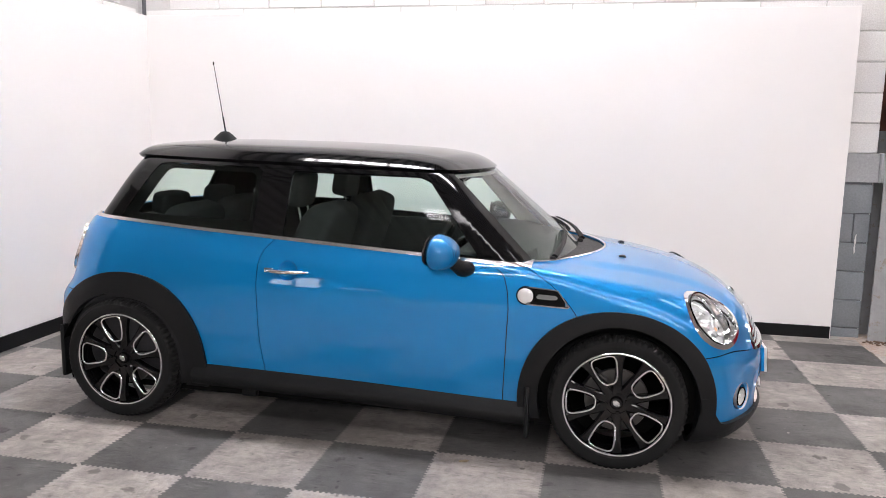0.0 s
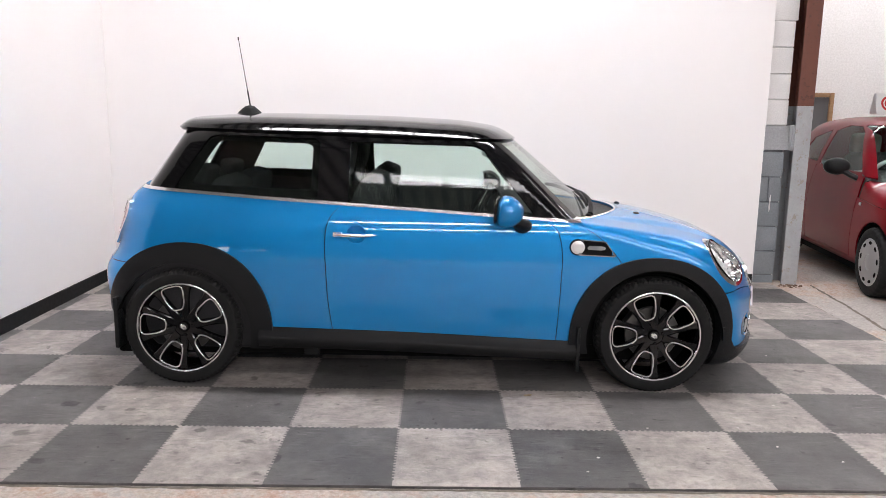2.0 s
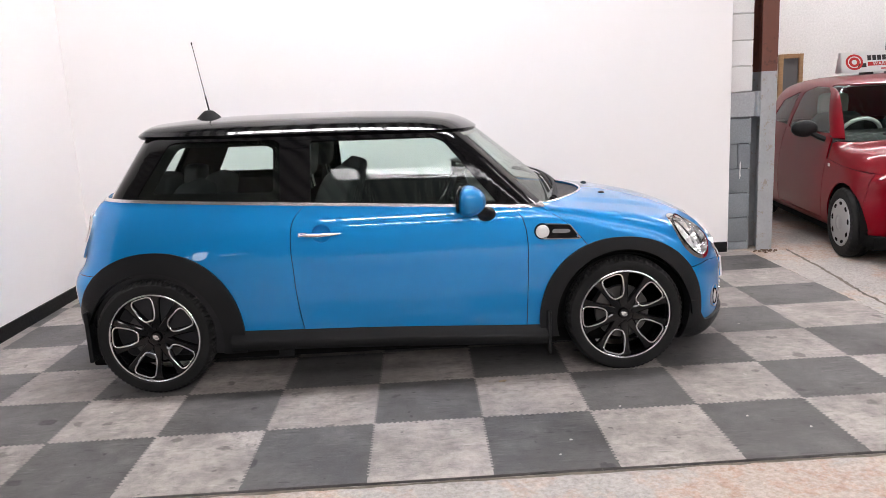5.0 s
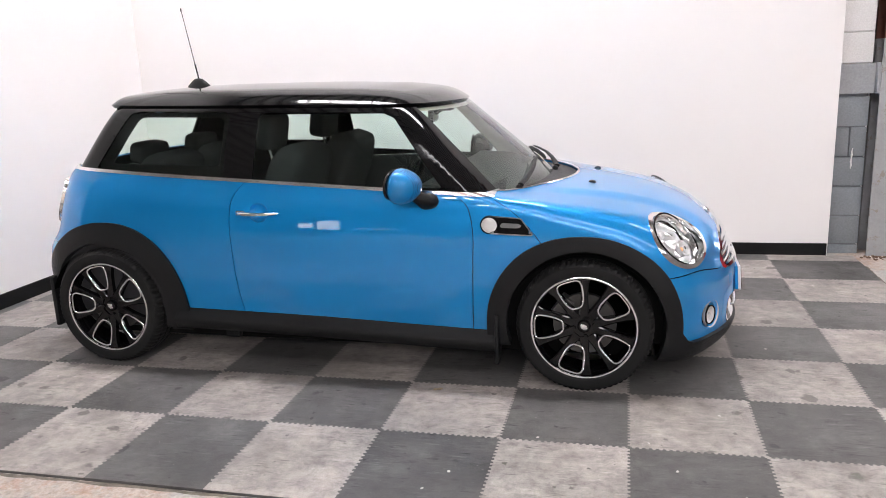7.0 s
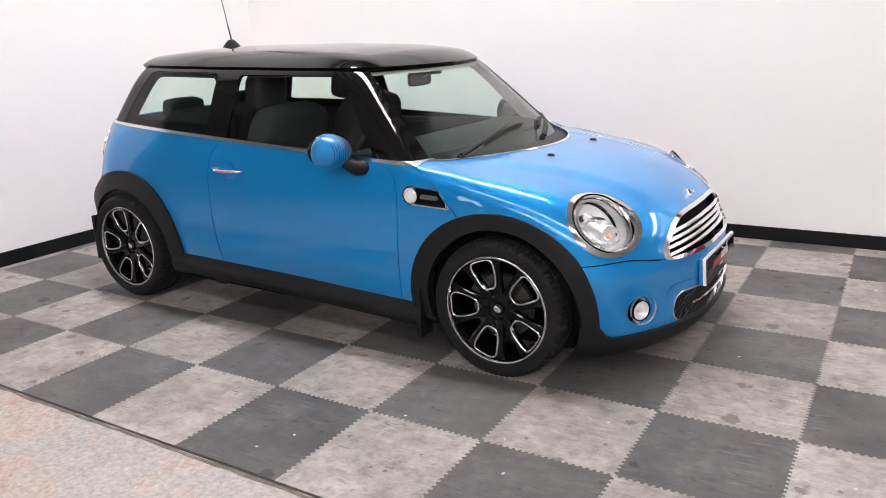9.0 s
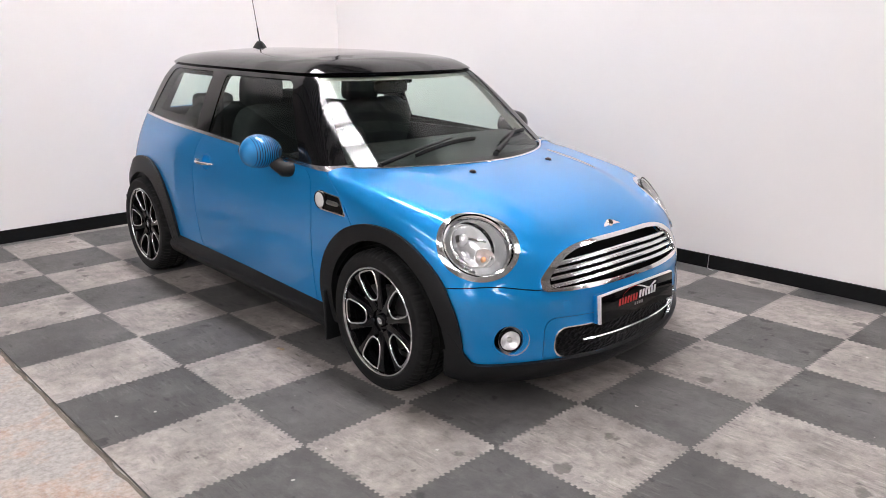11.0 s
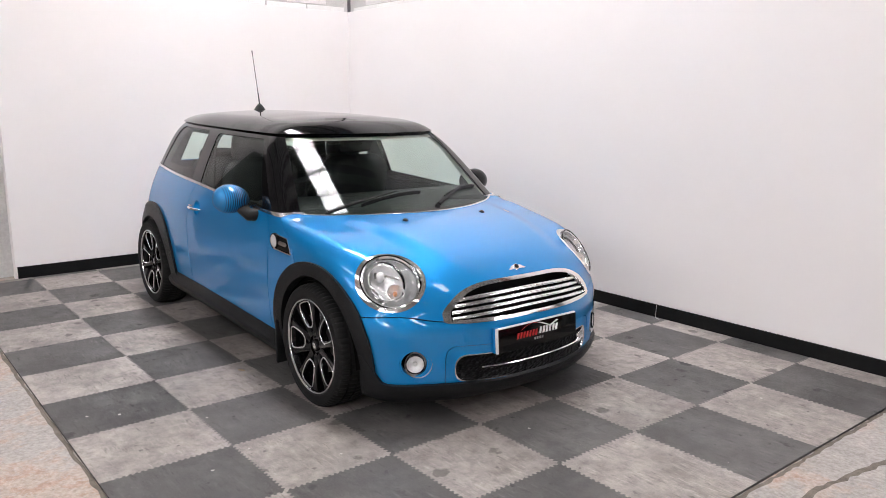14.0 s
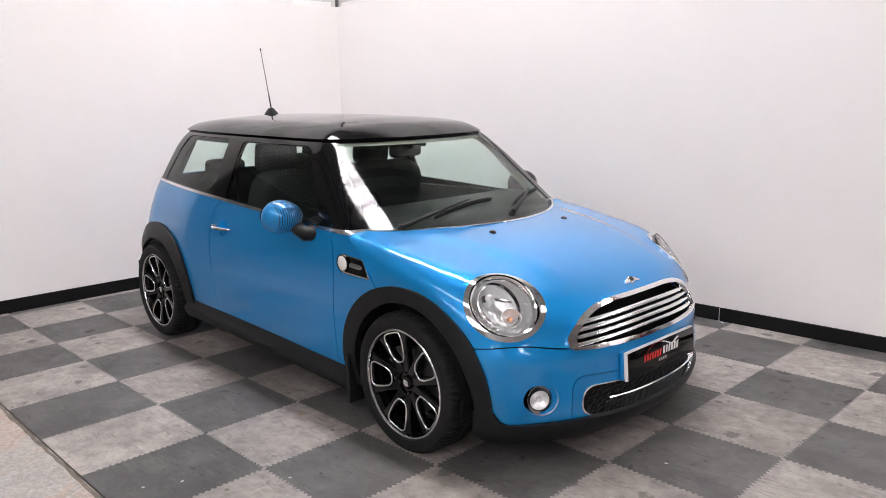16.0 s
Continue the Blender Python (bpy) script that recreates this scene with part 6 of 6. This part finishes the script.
shell("cab_shell", R_GREEN, [lambda v: v[:, 2] - r_belt(v[:, 0]) + 0.005, no(r_dg), no(r_qg), no(r_screen)], RED, red_car, 0.0, 0.02, "red roof and pillars")
for f in (right, left):
    shell("door_window", R_GREEN, [f, r_dg], WINDOW, red_car, -0.004, 0)
    shell("quarter_window", R_GREEN, [f, r_qg], WINDOW, red_car, -0.004, 0)
    lamp = new("headlamp")
    lamp.parent = red_car
    sgn = -1 if f is right else 1
    shell("lamp_lens", R_BODY, [f, no(r_lamp)], CLEAR, lamp, 0.004, 0)
    ax = Vector((0.85, sgn * 0.35, 0.42))
    cm = axis_frame(Vector((0.44, sgn * 0.545, 0.715)) - 0.0 * ax, ax)
    part("lamp_ring", lathe([(0.097, 0.004), (0.094, 0.012), (0.088, 0.008)], 36, "z", m=cm), CHROME, lamp)
    part("lamp_bowl", lathe([(0.095, 0.0), (0.085, -0.03), (0.06, -0.055), (0.02, -0.065), (0.018, -0.02), (0.0, -0.015)], 36, "z", m=cm), REFLECTOR, lamp)
    fogm = axis_frame((0.50, sgn * 0.535, 0.545), (0.9, sgn * 0.4, 0.1))
    fo = new("fog_lamp")
    fo.parent = red_car
    shell("fog_lens", R_BODY, [f, no(r_fog)], CLEAR, fo, 0.003, 0)
    part("fog_bowl", lathe([(0.07, 0.002), (0.06, -0.02), (0.03, -0.035), (0.0, -0.037)], 28, "z", m=fogm @ Matrix.Diagonal((1, 0.7, 1, 1))), REFLECTOR, fo)
    mir = new("door_mirror")
    mir.parent = red_car
    bm = bmesh.new()
    bmesh.ops.create_uvsphere(bm, u_segments=24, v_segments=16, radius=1)
    bmesh.ops.transform(bm, verts=bm.verts, matrix=Matrix.Translation((-0.62, sgn * 0.90, 1.03)) @ Matrix.Diagonal((0.07, 0.115, 0.075, 1)))
    part("mirror_cap", bm, PLASTIC, mir, "black plastic mirror cap", 80)
    part("mirror_foot", tube([(-0.56, sgn * 0.74, 0.93), (-0.58, sgn * 0.80, 0.96), (-0.61, sgn * 0.86, 1.0)], 0.035, 10, squash=0.7), PLASTIC, mir)
    part("side_repeater", lathe([(0.0, 0.012), (0.014, 0.008), (0.016, 0)], 16, "y", m=Matrix.Translation((-0.30, sgn * 0.795, 0.735)) @ pose(0, 0, 0, 0, 0, 180 if sgn < 0 else 0)), WHITE_PLASTIC, red_car)
shell("windscreen", R_GREEN, [r_screen], WINDOW, red_car, -0.004, 0)
shell("headlining", R_GREEN, [lambda v: v[:, 2] - 1.40], LINER, red_car, -0.03, 0)
# near-black inner skin, darkness behind the red nose put into colour
shell("red_nose_shade_skin", R_BODY, [lambda v: v[:, 0] + 0.4, lambda v: 0.56 - v[:, 0], arch(0, 0.285, 0.30), less(r_lamp, 0.02)], BLACK_FILL, red_car, -0.06, 0)
part("floor_pan", box(-2.7, 0.45, -0.72, 0.72, 0.13, 0.24, 0.02), BLACK_FILL, red_car)
HUBCAP = material("silver_wheel_trim", (0.42, 0.42, 0.43), 0.32, 0.6)
for x, sgn in ((0, -1), (0, 1), (-R_BASE, -1), (-R_BASE, 1)):
    w = new("wheel")
    w.parent = red_car
    w.matrix_basis = pose(x, sgn * 0.715, 0.287, 0, 0, 0 if sgn < 0 else 180)
    part("tyre", tyre_bm(0.287, 0.085, 0.195, 96), RUBBER, w, smooth=35)
    part("wheel_trim", lathe([(0.197, -0.080), (0.190, -0.088), (0.165, -0.084), (0.12, -0.090), (0.07, -0.096), (0.06, -0.088), (0.055, -0.092), (0.0, -0.095)], 64, "y"), HUBCAP, w)
    # near-black discs draw the shaded holes, no real openings
    hol = bmesh.new()
    for k in range(9):
        lathe([(0.0, -0.0898), (0.017, -0.0896), (0.02, -0.085)], 14, "y", bm=hol, m=Matrix.Rotation(radians(-40 * k - 10), 4, "Y") @ Matrix.Translation((0.160, 0, 0)) @ Matrix.Diagonal((0.75, 1, 1.25, 1)))
    part("trim_holes", hol, BLACK_FILL, w)
    bm = bmesh.new()
    n = 20
    rows = [[bm.verts.new((x + 0.335 * math.cos(math.pi * i / n), sgn * y, 0.27 + 0.335 * math.sin(math.pi * i / n))) for i in range(n + 1)] for y in (0.48, 0.775)]
    for i in range(n):
        bm.faces.new((rows[0][i], rows[0][i + 1], rows[1][i + 1], rows[1][i]))
    bm.faces.new(rows[0])
    part("wheel_well", bm, BLACK_FILL, red_car)
for y in (-0.34, 0.34):
    seat = new("front_seat")
    seat.parent = red_car
    part("seat_cushion", bent_pad(0.48, 0.5, 0.16, pose(-1.15, y, 0.55, 0, -8, 0)), FABRIC, seat)
    part("seat_back", bent_pad(0.48, 0.60, 0.14, pose(-1.42, y, 0.84, 0, 108, 0) @ pose(0, 0, 0, 0, 180, 0)), FABRIC, seat)
    part("headrest", bent_pad(0.27, 0.22, 0.11, pose(-1.50, y, 1.20, 0, 98, 0), bolster=0), varied("stone_fabric", (0.16, 0.15, 0.14), (0.22, 0.21, 0.19), 20, (0.85, 0.95), 400, 0.2), seat)
dash = box(-0.85, -0.30, -0.64, 0.64, 0.62, 0.93, 0.06, segments=3)
part("dashboard", dash, TRIM_DARK, red_car)
wm = pose(-0.86, -0.34, 0.93, 0, -62, 0)
part("steering_wheel", tube([wm @ Vector((0.18 * math.cos(a), 0.18 * math.sin(a), 0)) for a in [2 * math.pi * i / 32 for i in range(32)]], 0.018, 10, True, up=wm.to_3x3() @ Vector((0, 0, 1))), WHITE_PLASTIC, red_car, "pale steering wheel rim")
part("wiper", tube([(-0.19, -0.42, 0.985), (-0.22, 0.0, 1.0), (-0.25, 0.2, 1.02)], 0.012, 6), PLASTIC, red_car)
card = new("price_card")
tagged(card, "black price card with white figures standing on the dashboard", "price card")
card.matrix_world = red_car.matrix_world @ pose(-0.62, 0.03, 1.085, 0, 0, 0) @ pose(0, 0, 0, 90, 0, 90) @ pose(0, 0, 0, -28, 0, 0)
part("card_board", box(-0.20, 0.26, -0.15, 0.20, -0.004, 0.0, 0.001), GLOSS_BLACK, card)
text_part("495", 0.105, pose(-0.075, 0.03, 0.001), WHITE_PLASTIC, card, "figures")
for zz, w in ((0.128, 0.30), (0.152, 0.24), (0.176, 0.14)):
    part("print_bar", box(-w / 2, w / 2, zz - 0.006, zz + 0.006, 0.0005, 0.0015), material("grey_card_print", (0.3, 0.3, 0.3), 0.5), card, smooth=None)

# roof sign
sign = thing("roof_sign", red_car.matrix_world @ pose(-1.37, 0.02, 1.474, 0, 0, 90), "white wedge-shaped roof sign with red and black print", "roof sign")
bm = bmesh.new()
pr = [(-0.09, 0.02), (-0.02, 0.215), (0.02, 0.215), (0.09, 0.02)]
la, lb = [[bm.verts.new((sx, y, z)) for y, z in pr] for sx in (-0.375, 0.375)]
for i in range(4):
    bm.faces.new((la[i], la[(i + 1) % 4], lb[(i + 1) % 4], lb[i]))
bm.faces.new(la[::-1]), bm.faces.new(lb)
bmesh.ops.recalc_face_normals(bm, faces=bm.faces)
bmesh.ops.bevel(bm, geom=list(bm.edges), offset=0.008, segments=2, affect="EDGES")
part("sign_body", bm, WHITE_PLASTIC, sign)
for x in (-0.12, 0.12):
    part("magnet_foot", box(x - 0.04, x + 0.04, -0.07, 0.07, 0.0, 0.024, 0.006), PLASTIC, sign)
face = Matrix.Translation((0, -0.0575, 0.117)) @ pose(0, 0, 0, 70.3, 0, 0)
INK = material("black_print", (0.015, 0.015, 0.018), 0.4)
part("sign_roundel", lathe([(0.078, 0.0), (0.078, 0.0015), (0.058, 0.0015), (0.058, 0.0)], 40, "z", m=face @ Matrix.Translation((-0.255, 0.0, 0.001))), RED_INK, sign)
part("sign_roundel", lathe([(0.048, 0.0), (0.048, 0.0015), (0.024, 0.0015), (0.024, 0.0)], 36, "z", m=face @ Matrix.Translation((-0.255, 0.0, 0.001))), RED_INK, sign)
part("print_bar", box(-0.225, -0.15, -0.055, -0.015, 0.001, 0.002, m=face), INK, sign, smooth=None)
for i in range(9):
    x = -0.135 + 0.044 * i
    part("print_bar", box(x, x + 0.034, 0.012, 0.062, 0.001, 0.002, m=face), INK, sign, smooth=None)
part("red_band", box(-0.135, 0.255, -0.042, -0.004, 0.001, 0.002, m=face), RED_INK, sign, smooth=None)
text_part("WARRANTIES", 0.044, face @ pose(0.06, -0.023, 0.0025), WHITE_PLASTIC, sign, spacing=1.15)
part("print_bar", box(-0.02, 0.17, -0.078, -0.066, 0.001, 0.002, m=face), RED_INK, sign, smooth=None)
for zz in (0.05, 0.03, -0.03, -0.05):
    part("print_bar", box(0.275, 0.355, zz - 0.005, zz + 0.005, 0.001, 0.002, m=face), RED_INK if zz > 0 else INK, sign, smooth=None)

# ---- back of the bay: railing with cloth, exit sign, wooden frame ----
railing = thing("stair_railing", Matrix.Translation((5.14, 7.55, 0)), "black steel bar railing in front of the white wall", "railing")
part("top_rail", box(-0.05, 3.0, -0.025, 0.025, 2.03, 2.06, 0.004), DARK_STEEL_RIB_SHADE, railing)
part("bottom_rail", box(-0.05, 3.0, -0.02, 0.02, 1.10, 1.13, 0.004), DARK_STEEL_RIB_SHADE, railing)
bar_me = None
for k in range(28):
    if bar_me is None:
        o = part("bar", box(-0.009, 0.009, -0.009, 0.009, 1.13, 2.03), DARK_STEEL_RIB_SHADE, railing, smooth=None)
        bar_me = o.data
    else:
        o = new("bar", bar_me)
        o.parent = railing
    o.location = (0.105 * k, 0, 0)
part("post", box(-0.05, -0.01, -0.02, 0.02, 0, 2.04, 0.003), DARK_STEEL_RIB_SHADE, railing)
structure("landing", box(5.05, 9, 7.3, 8.0, 0.95, 1.08), DARK_STEEL_RIB_SHADE, "dark steel stair landing", "landing")
cl = bmesh.new()
nx, nz = 36, 14
grid = []
for j in range(nz + 1):
    row = []
    for i in range(nx + 1):
        u, w = i / nx, j / nz
        fold = 0.022 * math.sin(u * 21 + 1.5 * w) + 0.012 * math.sin(u * 47)
        row.append(cl.verts.new((0.62 * u + 0.03 * w * math.sin(5 * u), -0.045 - abs(fold) * (0.3 + w), -0.52 * w * (1 - 0.12 * math.sin(3 * u)) + 0.04 * (1 - w))))
    grid.append(row)
for j in range(nz):
    for i in range(nx):
        cl.faces.new((grid[j][i], grid[j + 1][i], grid[j + 1][i + 1], grid[j][i + 1]))
tagged(mesh_object("hanging_cloth", cl, varied("navy_cloth", (0.008, 0.02, 0.075), (0.015, 0.035, 0.11), 9, (0.85, 0.95), 200, 0.3), smooth=60), "navy blue cloth hung over the railing", "cloth").matrix_world = Matrix.Translation((5.38, 7.55, 2.04))
exit_sign = thing("exit_sign", Matrix.Translation((5.72, 7.992, 2.155)), "green and white emergency exit sign on the wall", "sign")
GREEN_INK = material("safety_green", (0.02, 0.22, 0.10), 0.4)
part("sign_plate", box(0, 0.42, -0.006, 0.004, 0, 0.11, 0.002), GREEN_INK, exit_sign)
for line, z in (("Fire", 0.073), ("exit", 0.036)):
    text_part(line, 0.052, pose(0.07, -0.0065, z, 90, 0, 0), WHITE_PLASTIC, exit_sign, "lettering")
for x, w in ((0.155, 0.05), (0.225, 0.06), (0.31, 0.085)):
    part("print_bar", box(x, x + w, -0.009, -0.0062, 0.03, 0.08), WHITE_PLASTIC, exit_sign, smooth=None)
OAK = varied("varnished_wood", (0.22, 0.12, 0.055), (0.32, 0.19, 0.09), 6, (0.35, 0.5), 60, 0.2, stretch=(1, 1, 8))
wf = thing("window_1", Matrix.Translation((4.0, 7.99, 1.37)), "small varnished wooden framed window in the white wall", "window", kind="structure")
for x0, x1, z0, z1 in ((-0.17, -0.11, -0.6, 0.42), (0.11, 0.17, -0.6, 0.42), (-0.11, 0.11, 0.36, 0.42), (-0.11, 0.11, -0.6, -0.54)):
    part("window_frame", box(x0, x1, -0.05, 0.0, z0, z1, 0.006), OAK, wf)
part("pane", box(-0.11, 0.11, -0.02, -0.012, -0.54, 0.36), material("dim_pane", (0.12, 0.12, 0.125), 0.1, 0, 0.5), wf)
